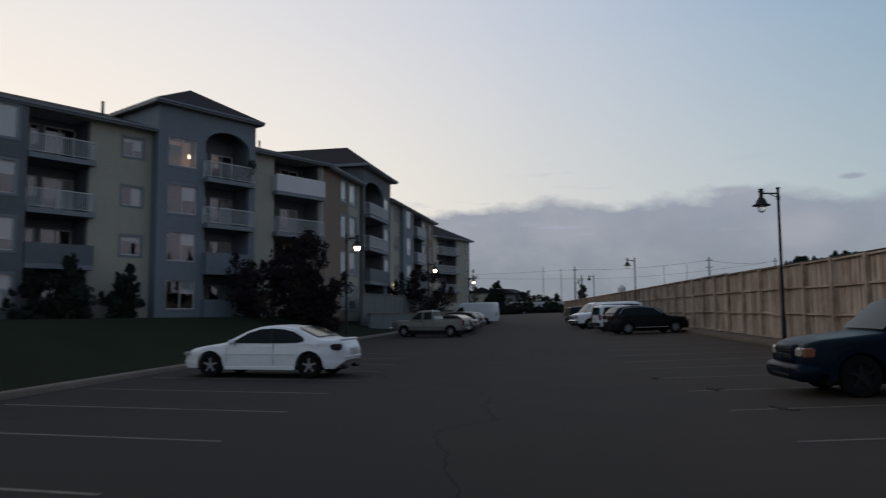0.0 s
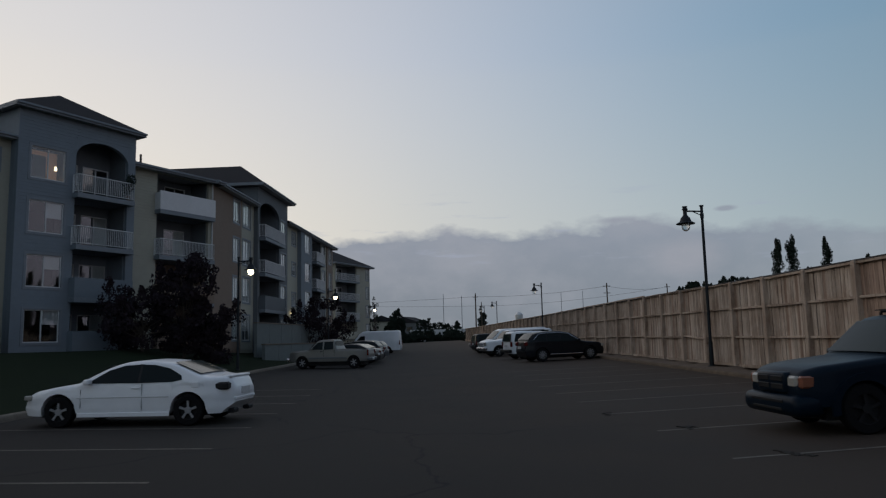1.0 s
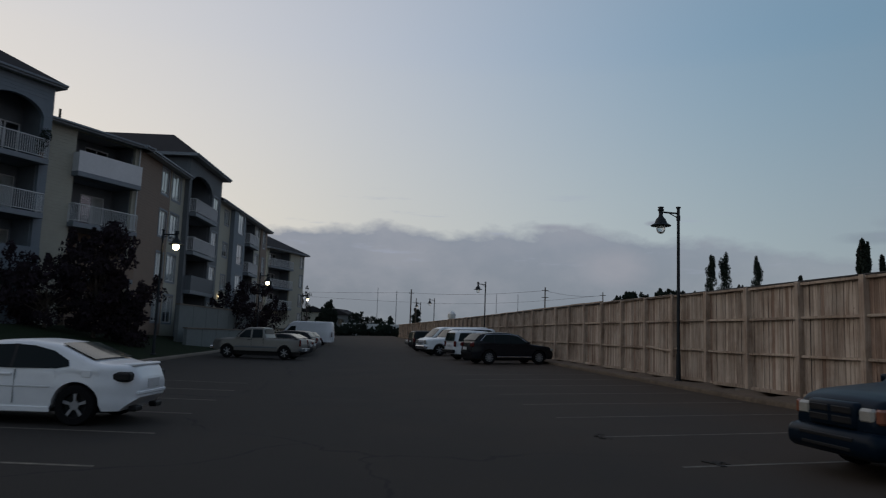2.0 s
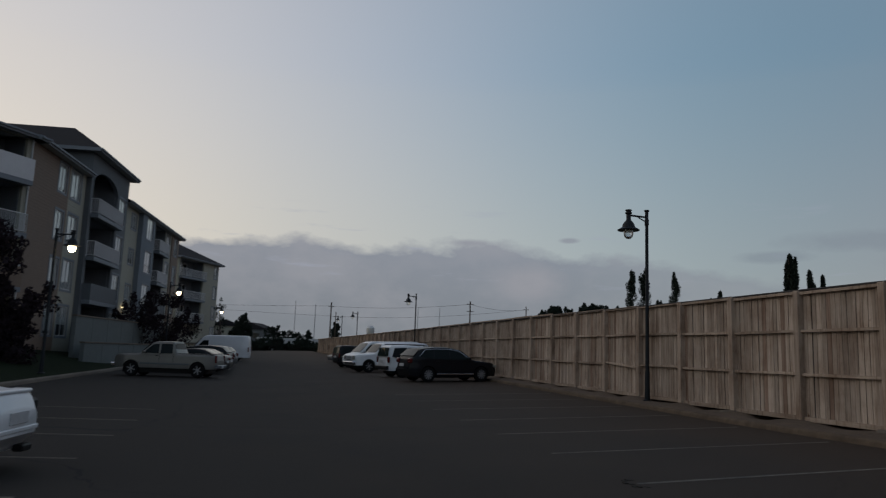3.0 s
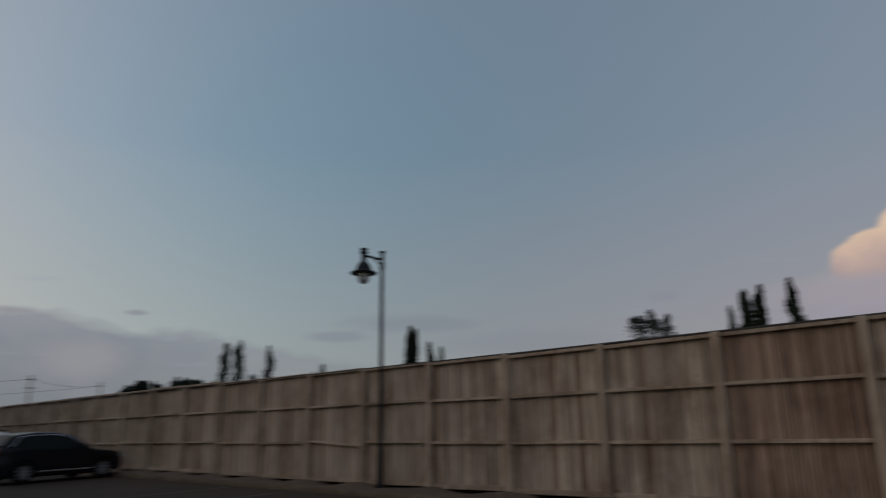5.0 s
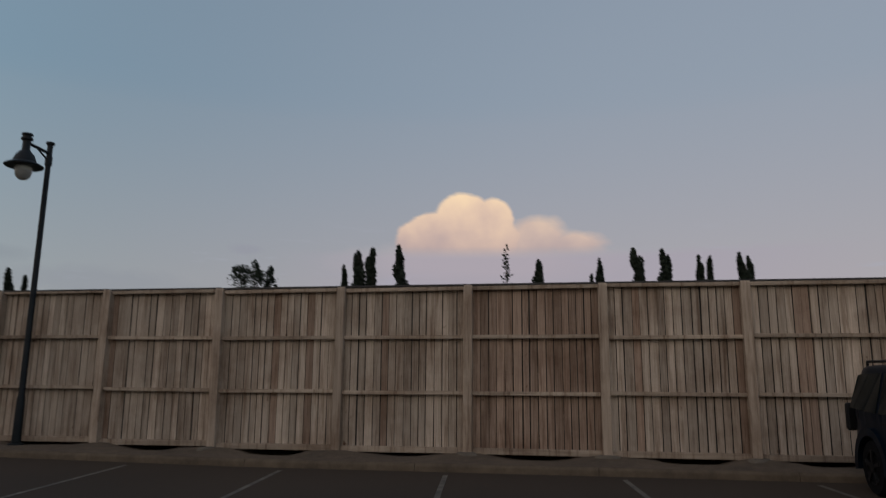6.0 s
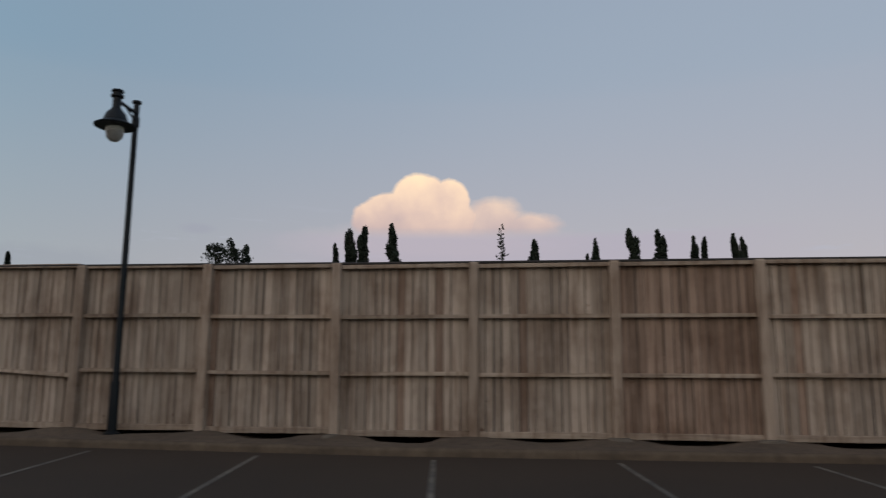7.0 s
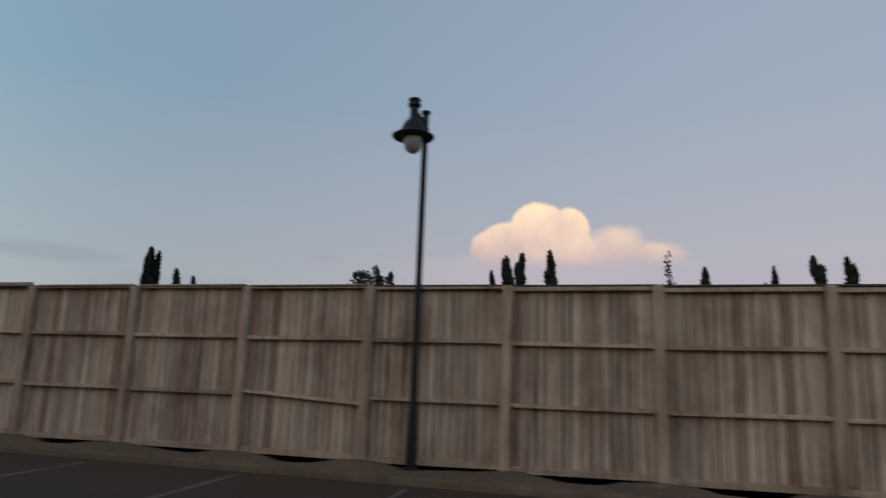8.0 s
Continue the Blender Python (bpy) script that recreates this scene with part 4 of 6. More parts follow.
part("end_wall", boxed(0, 0.26, -0.6, 0.25, 14.74, EAVE), SIDING_CREAM, wing_a)
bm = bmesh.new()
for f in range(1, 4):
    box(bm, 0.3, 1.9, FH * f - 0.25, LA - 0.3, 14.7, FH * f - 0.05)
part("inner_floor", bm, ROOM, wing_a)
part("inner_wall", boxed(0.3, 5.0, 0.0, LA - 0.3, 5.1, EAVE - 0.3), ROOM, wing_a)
bm = bmesh.new()
tube(bm, (LA - 0.12, -0.08, -0.3), (LA - 0.12, -0.08, EAVE - 0.2), 0.05, seg=8)
part("downpipe", bm, TRIM, wing_a)
for s, r, h in ((5.6, 0.09, 0.75), (4.9, 0.07, 0.15), (4.4, 0.07, 0.1), (16.0, 0.09, 0.4)):
    bm = bmesh.new()
    tube(bm, (sa(s), 2.0, EAVE + 0.4), (sa(s), 2.0, EAVE + 1.25 + h), r, seg=8)
    part("vent_pipe", bm, BLACK_TRIM, wing_a)

LB = 37.3
wing_b = thing("apartment_building", heading(CX, CY, 6.4, GB), "four-storey apartment wing with brown ends and grey tower", "apartment building", "apartment blocks")
TALL = (0.45, 2.35)
bay(wing_b, 0, 5.75, 0, EAVE, SIDING_BROWN, windows=((4.0, 5.3, *WIN),), sky_sheen=True)
bay(wing_b, 5.75, 8.6, 0, EAVE, SIDING_CREAM, windows=((6.1, 7.8, *TALL),), sky_sheen=True)
bay(wing_b, 8.6, 17.1, -0.35, TOWER, SIDING_GREY, windows=((15.0, 16.6, *TALL),), sky_sheen=True, recess=(9.1, 14.5), arch=True)
bay(wing_b, 17.1, 21.8, 0, EAVE, SIDING_CREAM, windows=((19.8, 21.2, 0.8, 2.0),), sky_sheen=True)
bay(wing_b, 21.8, 25.9, -0.4, EAVE, SIDING_BLUE, windows=((23.2, 25.3, *TALL),), sky_sheen=True)
bay(wing_b, 25.9, 31.7, 0, EAVE, SIDING_GREY, recess=(27.8, 31.5))
bay(wing_b, 31.7, 34.2, 0, EAVE, SIDING_CREAM, windows=((32.2, 33.6, *TALL),), sky_sheen=True)
bay(wing_b, 34.2, LB, -0.1, EAVE, SIDING_BROWN, windows=((35.2, 36.4, *WIN),), sky_sheen=True)
for xx in (8.6, 16.98):
    part("return_wall", boxed(xx, -0.09, -0.6, xx + 0.12, 21.9, TOWER), SIDING_GREY, wing_b)
for xx in (21.8, 25.78):
    part("return_wall", boxed(xx, -0.14, -0.6, xx + 0.12, 0.2, EAVE), SIDING_BLUE, wing_b)
bm = bmesh.new()
notch_b = (8.6, 17.1, 1.7)
hip_roof(bm, 0, LB, 0, 15.0, EAVE, 2.5, notch=notch_b)
part("roof", bm, SHINGLE, wing_b, "dark shingle hip roof")
eaves(wing_b, 0, LB, 0, 15.0, EAVE, notch=notch_b)
bm = bmesh.new()
hip_roof(bm, 8.6, 17.1, -0.35, 22.0, TOWER, 2.6, hip=3.6)
part("tower_roof", bm, SHINGLE, wing_b, "dark shingle pyramid roof of the tower")
eaves(wing_b, 8.6, 17.1, -0.35, 22.0, TOWER)
part("back_wall", boxed(0, 14.75, -0.6, LB, 15.0, EAVE), SIDING_CREAM, wing_b)
part("end_wall", boxed(LB - 0.25, 0.26, -0.6, LB, 14.74, EAVE), SIDING_BROWN, wing_b)
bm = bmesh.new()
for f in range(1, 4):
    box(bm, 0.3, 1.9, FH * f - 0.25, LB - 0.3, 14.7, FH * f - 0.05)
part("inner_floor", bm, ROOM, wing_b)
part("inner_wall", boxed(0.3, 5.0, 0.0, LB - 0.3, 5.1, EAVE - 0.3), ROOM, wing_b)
bm = bmesh.new()
lathe(bm, [(0.02, 2.85), (0.10, 2.88), (0.12, 3.0), (0.10, 3.12), (0.02, 3.15)], 12, (19.3, -0.16, 0))
part("wall_light", bm, BULB, wing_b, "glowing wall light beside the entry", smooth=60)

plant = thing("balcony_plant", wing_a.matrix_world @ pose(sa(7.4), -1.0, FH * 3 + 0.02), "bushy green plant in a pot behind the balcony railing", "plant")
bm = bmesh.new()
lathe(bm, [(0.11, 0), (0.16, 0.28), (0.18, 0.30), (0.14, 0.28)], 14)
part("pot", bm, SIDING_BROWN, plant, smooth=40)

wing_c = thing("apartment_building", heading(-11.0, 99.8, 27.0, GB + 0.55), "far four-storey apartment block with corner balconies", "apartment building", "apartment blocks")
bay(wing_c, 0, 6.6, 0, EAVE, SIDING_CREAM, recess=(0.4, 6.2), styles=("solid", "rail", "rail", "rail"))
bay(wing_c, 6.6, 10.3, 0, EAVE, SIDING_CREAM, windows=((9.1, 9.9, *WIN),))
bm = bmesh.new()
hip_roof(bm, 0, 10.3, 0, 14.0, EAVE, 3.0)
part("roof", bm, SHINGLE, wing_c, "dark shingle hip roof")
eaves(wing_c, 0, 10.3, 0, 14.0, EAVE)
part("back_wall", boxed(0, 13.75, -0.6, 10.3, 14.0, EAVE), SIDING_CREAM, wing_c)
bm = bmesh.new()
box(bm, 0, 0.26, -0.6, 0.25, 13.74, EAVE)
box(bm, 10.05, 0.26, -0.6, 10.3, 13.74, EAVE)
part("end_wall", bm, SIDING_CREAM, wing_c)
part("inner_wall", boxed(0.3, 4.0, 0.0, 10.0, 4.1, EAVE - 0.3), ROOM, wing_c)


# parkade ramp walls in front of the wing
def low_wall(a, b, z0, z1, label, mat):
    a, b = Vector(a), Vector(b)
    L = (b - a).length
    bm = bmesh.new()
    box(bm, 0, -0.12, z0, L, 0.12, z1)
    ob = thing("ramp_wall", heading(a.x, a.y, math.degrees(math.atan2(b.x - a.x, b.y - a.y)), 0), label, "wall", kind="structure")
    part("wall_body", bm, mat, ob)
    part("coping", boxed(-0.05, -0.17, z1 + 0.002, L + 0.05, 0.17, z1 + 0.09, bevel=0.01), CONCRETE, ob)
    n = int(L / 2.4)
    for i in range(1, n):
        part("joint", boxed(i * L / n - 0.02, -0.135, z0, i * L / n + 0.02, -0.122, z1), RAMPWALL, ob)


low_wall((-11.1, 46.0), (-7.6, 66.0), -0.3, 2.85, "tall grey-green parkade ramp wall", RAMPWALL)
low_wall((-10.2, 44.5), (-7.6, 57.0), -0.3, 1.25, "low grey retaining wall of the ramp", RAMPWALL)


# ---- vehicles: local x towards the nose, y to the left side, z up from the asphalt ----
def wheel(parent, x, y, r, side, width=0.21, spokes=5, rim=ALLOY):
    """side: +1 where the outer face looks along +y."""
    w = new("wheel")
    w.parent = parent
    bm = bmesh.new()
    h = width / 2
    lathe(bm, [(r * 0.62, -h), (r * 0.93, -h), (r, -h + 0.035), (r, h - 0.035), (r * 0.93, h), (r * 0.62, h)], 28, axis="y", caps=False)
    part("tyre", bm, RUBBER, w, smooth=35)
    bm = bmesh.new()
    o = side * (h - 0.012)
    lathe(bm, [(r * 0.66, -h * 0.9), (r * 0.66, h * 0.9), (r * 0.60, h * 0.9), (r * 0.58, h * 0.2), (0.03, h * 0.1)] if side > 0 else [(0.03, -h * 0.1), (r * 0.58, -h * 0.2), (r * 0.60, -h * 0.9), (r * 0.66, -h * 0.9), (r * 0.66, h * 0.9)], 28, axis="y")
    part("rim_dish", bm, BLACK_TRIM, w, smooth=35)
    bm = bmesh.new()
    lathe(bm, [(0.012, o - 0.03), (0.075, o - 0.03), (0.07, o), (0.012, o)], 14, axis="y")
    for i in range(spokes):
        a = 2 * math.pi * i / spokes + 0.3
        c, s = math.cos(a), math.sin(a)
        p = [(0.05, -0.020), (0.05, 0.020), (r * 0.62, 0.026), (r * 0.62, -0.026)]
        vs = [[bm.verts.new((c * u - s * v, yy, s * u + c * v)) for u, v in p] for yy in (o - 0.03, o - 0.006)]
        bm.faces.new(vs[0][::-1])
        bm.faces.new(vs[1])
        for k in range(4):
            bm.faces.new((vs[0][k], vs[0][(k + 1) % 4], vs[1][(k + 1) % 4], vs[1][k]))
    for i in range(28):
        a0, a1 = 2 * math.pi * i / 28, 2 * math.pi * (i + 1) / 28
        ring = [bm.verts.new((q * math.cos(a), o - 0.01, q * math.sin(a))) for q, a in ((r * 0.60, a0), (r * 0.67, a0), (r * 0.67, a1), (r * 0.60, a1))]
        bm.faces.new(ring)
    bmesh.ops.recalc_face_normals(bm, faces=bm.faces)
    part("rim", bm, rim, w)
    w.location = (x, y, r)
    return w


def rounded(x0, y0, z0, x1, y1, z1, r, seg=3):
    bm = bmesh.new()
    box(bm, x0, y0, z0, x1, y1, z1)
    bmesh.ops.bevel(bm, geom=bm.edges[:], offset=r, segments=seg, affect="EDGES", profile=0.5)
    return bm


def chain(points, x):
    """Height of a polyline at x."""
    for (xa, za), (xb, zb) in zip(points, points[1:]):
        if min(xa, xb) <= x <= max(xa, xb) and xa != xb:
            return za + (zb - za) * (x - xa) / (xb - xa)
    return points[0][1] if abs(x - points[0][0]) < abs(x - points[-1][0]) else points[-1][1]


def car_body(outline, wheels, r, W, belt, roof, tumble, nose=0.2, arch_gap=0.055):
    """Cross-sections along the car between its top line and its underside with wheel arches; narrower towards roof, nose and tail."""
    hi_i = max(range(len(outline)), key=lambda i: outline[i][0])
    lo_i = min(range(len(outline)), key=lambda i: outline[i][0])
    upper, floor_z = outline[hi_i:lo_i + 1], min(z for _, z in outline)
    under_nose, under_tail = outline[:hi_i + 1], outline[lo_i:]
    x_hi, x_lo = outline[hi_i][0], outline[lo_i][0]
    R = r + arch_gap

    def top_z(x):
        return sum(chain(upper, max(x_lo, min(x_hi, x + d))) for d in (-0.05, -0.025, 0, 0.025, 0.05)) / 5

    def bottom_z(x):
        z = floor_z
        if x > under_nose[0][0]:
            z = chain(under_nose, x)
        elif x < under_tail[-1][0]:
            z = chain(under_tail, x)
        for wx in wheels:
            d = abs(x - wx)
            if d < R:
                z = max(z, r + math.sqrt(R * R - d * d))
        return z

    xs = {x_lo, x_hi}
    n = 84
    for i in range(1, n):
        xs.add(x_lo + (x_hi - x_lo) * (0.5 - 0.5 * math.cos(math.pi * (0.5 * i / n + 0.25 * (1 - math.cos(math.pi * i / n))))))
    for wx in wheels:
        for a in range(0, 181, 12):
            xs.add(wx + R * 0.9999 * math.cos(radians(a)))
    xs = sorted(xs)
    xs = [x for i, x in enumerate(xs) if i == 0 or x - xs[i - 1] > 0.006]
    bm = bmesh.new()
    rings = []
    for x in xs:
        zt, zb = top_z(x), bottom_z(x)
        zt = max(zt, zb + 0.02)
        end = max(0.0, 1 - (x_hi - x) / 0.75, 1 - (x - x_lo) / 0.75)
        w = W / 2 - nose * end ** 2.2
        rad = min(0.10, (zt - zb) * 0.45)

        def half(z):
            q = w
            if z > belt:
                q -= tumble * min(1.0, (z - belt) / (roof - belt))
            elif z < 0.42:
                q -= 0.06 * (0.42 - z) / 0.25
            else:
                q -= 0.025 * abs(z - 0.62) / max(0.1, belt - 0.62)
            return q
        ring = []
        k = 9
        for i in range(k + 1):
            z = zb + (zt - rad - zb) * i / k
            ring.append((half(z), z))
        for a in (25, 50, 72, 90):
            ring.append((half(zt - rad) - rad * 1.25 * (1 - math.cos(radians(a))), zt - rad + rad * math.sin(radians(a))))
        edge = ring[-1][0]
        for f in (0.6, 0.25):
            ring.append((edge * f, zt + 0.02 * (1 - f * f)))
        full = [(y, z) for y, z in ring] + [(-y, z) for y, z in ring[::-1]]
        rings.append([bm.verts.new((x, y, z)) for y, z in full])
    m_ = len(rings[0])
    for a, b in zip(rings, rings[1:]):
        for i in range(m_):
            bm.faces.new((a[i], b[i], b[(i + 1) % m_], a[(i + 1) % m_]))
    for ring in (rings[0], rings[-1]):
        bm.faces.new(ring)
    bmesh.ops.recalc_face_normals(bm, faces=bm.faces)
    return bm


def side_half(z, W, belt, roof, tumble):
    return W / 2 - (tumble * min(1.0, (z - belt) / (roof - belt)) if z > belt else 0)


def side_pane(points, y_sign, W, belt, roof, tumble, out=0.012, thick=0.012):
    bm = bmesh.new()
    k = len(points)
    rings = []
    for o in (out - thick, out):
        rings.append([bm.verts.new((x, y_sign * (side_half(z, W, belt, roof, tumble) + o), z)) for x, z in points])
    bm.faces.new(rings[1])
    bm.faces.new(rings[0][::-1])
    for i in range(k):
        bm.faces.new((rings[0][i], rings[0][(i + 1) % k], rings[1][(i + 1) % k], rings[1][i]))
    bmesh.ops.recalc_face_normals(bm, faces=bm.faces)
    return bm


def cross_pane(a, b, W, belt, roof, tumble, inset=0.09, lift=0.036, n=6):
    """A windscreen or rear window between two points of the side outline, bowed across."""
    bm = bmesh.new()
    (xa, za), (xb, zb) = a, b
    dx_, dz_ = xb - xa, zb - za
    q = math.hypot(dx_, dz_)
    nx_, nz_ = dz_ / q, -dx_ / q
    if nz_ < 0:
        nx_, nz_ = -nx_, -nz_
    rows2 = []
    for x, z in (a, ((xa + xb) / 2, (za + zb) / 2), b):
        h = side_half(z, W, belt, roof, tumble) - inset
        rows2.append([bm.verts.new((x + nx_ * (lift + 0.012 * (1 - (2 * i / n - 1) ** 2)), h * (2 * i / n - 1), z + nz_ * (lift + 0.012 * (1 - (2 * i / n - 1) ** 2)))) for i in range(n + 1)])
    for lo, hi in zip(rows2, rows2[1:]):
        for i in range(n):
            bm.faces.new((lo[i], lo[i + 1], hi[i + 1], hi[i]))
    bmesh.ops.recalc_face_normals(bm, faces=bm.faces)
    bmesh.ops.solidify(bm, geom=bm.faces[:], thickness=0.008)
    return bm


def vehicle(name, m, label, category, paint, outline, wheels, r, W, belt, roof, tumble, panes, screens, lights, spokes=5, rim=ALLOY, extras=None, nose=0.24, handles=(), mirror=None, cladding=None, thin=False):
    car = thing(name, m, label, category, "vehicles in the lot")
    part("body", car_body(outline, wheels, r, W, belt, roof, tumble, nose), paint, car, smooth=50)
    args = (W, belt, roof, tumble)
    for sgn in (1, -1):
        for p in panes:
            part("side_window", side_pane(p, sgn, *args), CAR_GLASS, car, "dark tinted side window")
        for x in wheels:
            wheel(car, x, sgn * (W / 2 - 0.115), r, sgn, spokes=spokes, rim=rim)
        for x, z in handles:
            y = sgn * (side_half(z, *args) + 0.012)
            part("door_handle", boxed(x - 0.09, min(y, y - sgn * 0.03), z - 0.018, x + 0.09, max(y, y - sgn * 0.03), z + 0.018, bevel=0.006), paint if thin else BLACK_TRIM, car)
        if mirror:
            x, z = mirror
            y = sgn * (side_half(z, *args) + 0.10)
            part("wing_mirror", rounded(x - 0.06, y - 0.10, z - 0.05, x + 0.06, y + 0.09, z + 0.07, 0.035), paint, car, smooth=50)
        if cladding:
            z0, z1, mat_ = cladding
            for a, b in zip((min(wheels) + r + 0.08,), (max(wheels) - r - 0.08,)):
                y = sgn * (W / 2 + 0.006)
                part("side_moulding", boxed(a, min(y, y - sgn * 0.02), z0, b, max(y, y - sgn * 0.02), z1, bevel=0.005), mat_, car)
    for a, b in screens:
        part("windscreen" if a[0] > 0 else "rear_window", cross_pane(a, b, *args), CAR_SCREEN, car, "dark sloping glass")
    for kind, x, y, z, dx_, dy_, dz_, mat_ in lights:
        for sgn in ((1, -1) if y else (1,)):
            part(kind, boxed(x - dx_ / 2, sgn * y - dy_ / 2, z - dz_ / 2, x + dx_ / 2, sgn * y + dy_ / 2, z + dz_ / 2, bevel=min(dx_, dy_, dz_) * 0.22), mat_, car)
    part("underbody", boxed(min(wheels) - 0.5, -W / 2 + 0.24, 0.2, max(wheels) + 0.5, W / 2 - 0.24, 0.45), BLACK_TRIM, car)
    if extras:
        extras(car)
    return car


def parked(x, y, yaw):
    """Sits on the falling asphalt."""
    c, s_ = math.cos(radians(yaw)), math.sin(radians(yaw))
    front, back = lot_z(x + 1.4 * c, y + 1.4 * s_), lot_z(x - 1.4 * c, y - 1.4 * s_)
    return pose(x, y, (front + back) / 2, 0, 0, yaw) @ pose(0, 0, 0, 0, -math.degrees(math.atan2(front - back, 2.8)), 0)


# white two-door coupe; its tail looks into the lot
def coupe_extras(car):
    part("boot_spoiler", rounded(-2.20, -0.60, 0.965, -1.98, 0.60, 1.015, 0.022), PAINT_WHITE, car, smooth=50)
    for sgn in (1, -1):
        y = sgn * 0.925
        part("door_seam", boxed(-0.40, min(y, y - sgn * 0.02), 0.34, -0.396, max(y, y - sgn * 0.02), 0.88), BLACK_TRIM, car)
        part("door_seam", boxed(0.93, min(y, y - sgn * 0.02), 0.40, 0.934, max(y, y - sgn * 0.02), 0.78), BLACK_TRIM, car)
        part("rocker_trim", rounded(-1.0, min(y - sgn * 0.03, y - sgn * 0.001), 0.21, 1.0, max(y - sgn * 0.03, y - sgn * 0.001), 0.30, 0.012), PAINT_WHITE, car)
        part("side_pillar", side_pane([(-0.28, 0.90), (-0.28, 1.285), (-0.37, 1.285), (-0.37, 0.90)], sgn, 1.85, 0.86, 1.36, 0.20, out=0.010), BLACK_TRIM, car)
        yf = sgn * 0.921
        part("fuel_flap", boxed(-1.62, min(yf, yf - sgn * 0.02), 0.78, -1.46, max(yf, yf - sgn * 0.02), 0.90, bevel=0.008), PAINT_WHITE, car)
    part("rear_bumper_strip", rounded(-2.315, -0.60, 0.50, -2.25, 0.60, 0.56, 0.015), PAINT_WHITE, car)


vehicle("coupe", parked(-5.55, 8.65, 173.5), "white two-door coupe with alloy wheels", "car", PAINT_WHITE,
        [(2.26, 0.24), (2.36, 0.40), (2.33, 0.56), (2.22, 0.66), (1.95, 0.76), (1.5, 0.84), (1.02, 0.91), (0.40, 1.22), (0.05, 1.33), (-0.45, 1.36), (-0.95, 1.31), (-1.62, 1.03), (-1.78, 1.00), (-2.12, 0.985), (-2.22, 0.93), (-2.30, 0.72), (-2.30, 0.46), (-2.06, 0.27)],
        (1.42, -1.39), 0.325, 1.85, 0.86, 1.36, 0.20,
        [[(0.80, 0.91), (0.36, 1.17), (0.02, 1.265), (-0.30, 1.28), (-0.30, 0.90)], [(-0.35, 0.90), (-0.35, 1.28), (-0.62, 1.265), (-0.95, 1.19), (-1.22, 1.04), (-1.25, 0.95), (-1.05, 0.91)]],
        [((0.98, 0.92), (0.36, 1.235)), ((-1.00, 1.285), (-1.60, 1.04))],
        [("tail_light", -2.03, 0.70, 0.80, 0.36, 0.24, 0.16, BLACK_TRIM), ("headlight", 2.13, 0.66, 0.62, 0.24, 0.30, 0.10, CLEAR_LENS), ("number_plate", -2.31, 0, 0.68, 0.02, 0.5, 0.15, PLATE), ("exhaust", -2.20, 0.45, 0.27, 0.14, 0.28, 0.09, BLACK_TRIM)],
        handles=((-0.26, 0.80),), mirror=(0.74, 0.93), cladding=(0.60, 0.625, TRIM), extras=coupe_extras, nose=0.36, thin=True)


# dark off-roader with its nose to the lot
def offroad_extras(car):
    part("grille_surround", rounded(1.95, -0.44, 0.60, 2.315, 0.44, 0.93, 0.06), PAINT_NAVY, car, smooth=40)
    for z in (0.71, 0.83):
        for y in (-0.21, 0.21):
            part("grille", rounded(2.28, y - 0.18, z - 0.045, 2.325, y + 0.18, z + 0.045, 0.012, 1), BLACK_TRIM, car, "black slot in the grille")
    part("front_bumper", rounded(1.90, -0.84, 0.27, 2.40, 0.84, 0.60, 0.13), PAINT_NAVY, car, "dark bumper with air slots", smooth=40)
    for z, w in ((0.50, 0.50), (0.38, 0.46)):
        part("bumper_slot", rounded(2.36, -w, z - 0.025, 2.406, w, z + 0.025, 0.01, 1), BLACK_TRIM, car)
    for sgn in (1, -1):
        bm = bmesh.new()
        tube(bm, (-0.05, sgn * 0.62, 1.80), (-1.95, sgn * 0.62, 1.80), 0.02, seg=8)
        for x in (-0.05, -1.0, -1.95):
            tube(bm, (x, sgn * 0.62, 1.68), (x, sgn * 0.62, 1.80), 0.02, seg=8)
        part("roof_rail", bm, BLACK_TRIM, car)
        y = sgn * 0.86
        part("running_board", boxed(-0.85, y - 0.09, 0.33, 0.85, y + 0.09, 0.38, bevel=0.012), BLACK_TRIM, car)
        for x in (1.33, -1.37):
            bm = bmesh.new()
            n, R = 16, 0.47
            for i in range(n):
                a0, a1 = math.pi * (i / n * 1.1 - 0.05), math.pi * ((i + 1) / n * 1.1 - 0.05)
                for ra, rb in ((R - 0.05, R + 0.06),):
                    p = [(x + q * math.cos(a), 0.37 + q * math.sin(a)) for q, a in ((ra, a0), (rb, a0), (rb, a1), (ra, a1))]
                    lo = [bm.verts.new((u, sgn * 0.86, v)) for u, v in p]
                    hi = [bm.verts.new((u, sgn * 0.925, v)) for u, v in p]
                    bm.faces.new(hi)
                    for j in range(4):
                        bm.faces.new((lo[j], lo[(j + 1) % 4], hi[(j + 1) % 4], hi[j]))
            bmesh.ops.remove_doubles(bm, verts=bm.verts, dist=0.001)
            bmesh.ops.recalc_face_normals(bm, faces=bm.faces)
            part("wheel_flare", bm, PAINT_NAVY, car)
    part("roof_rack_basket", boxed(-1.5, -0.55, 1.815, 0.1, 0.55, 1.835), BLACK_TRIM, car)


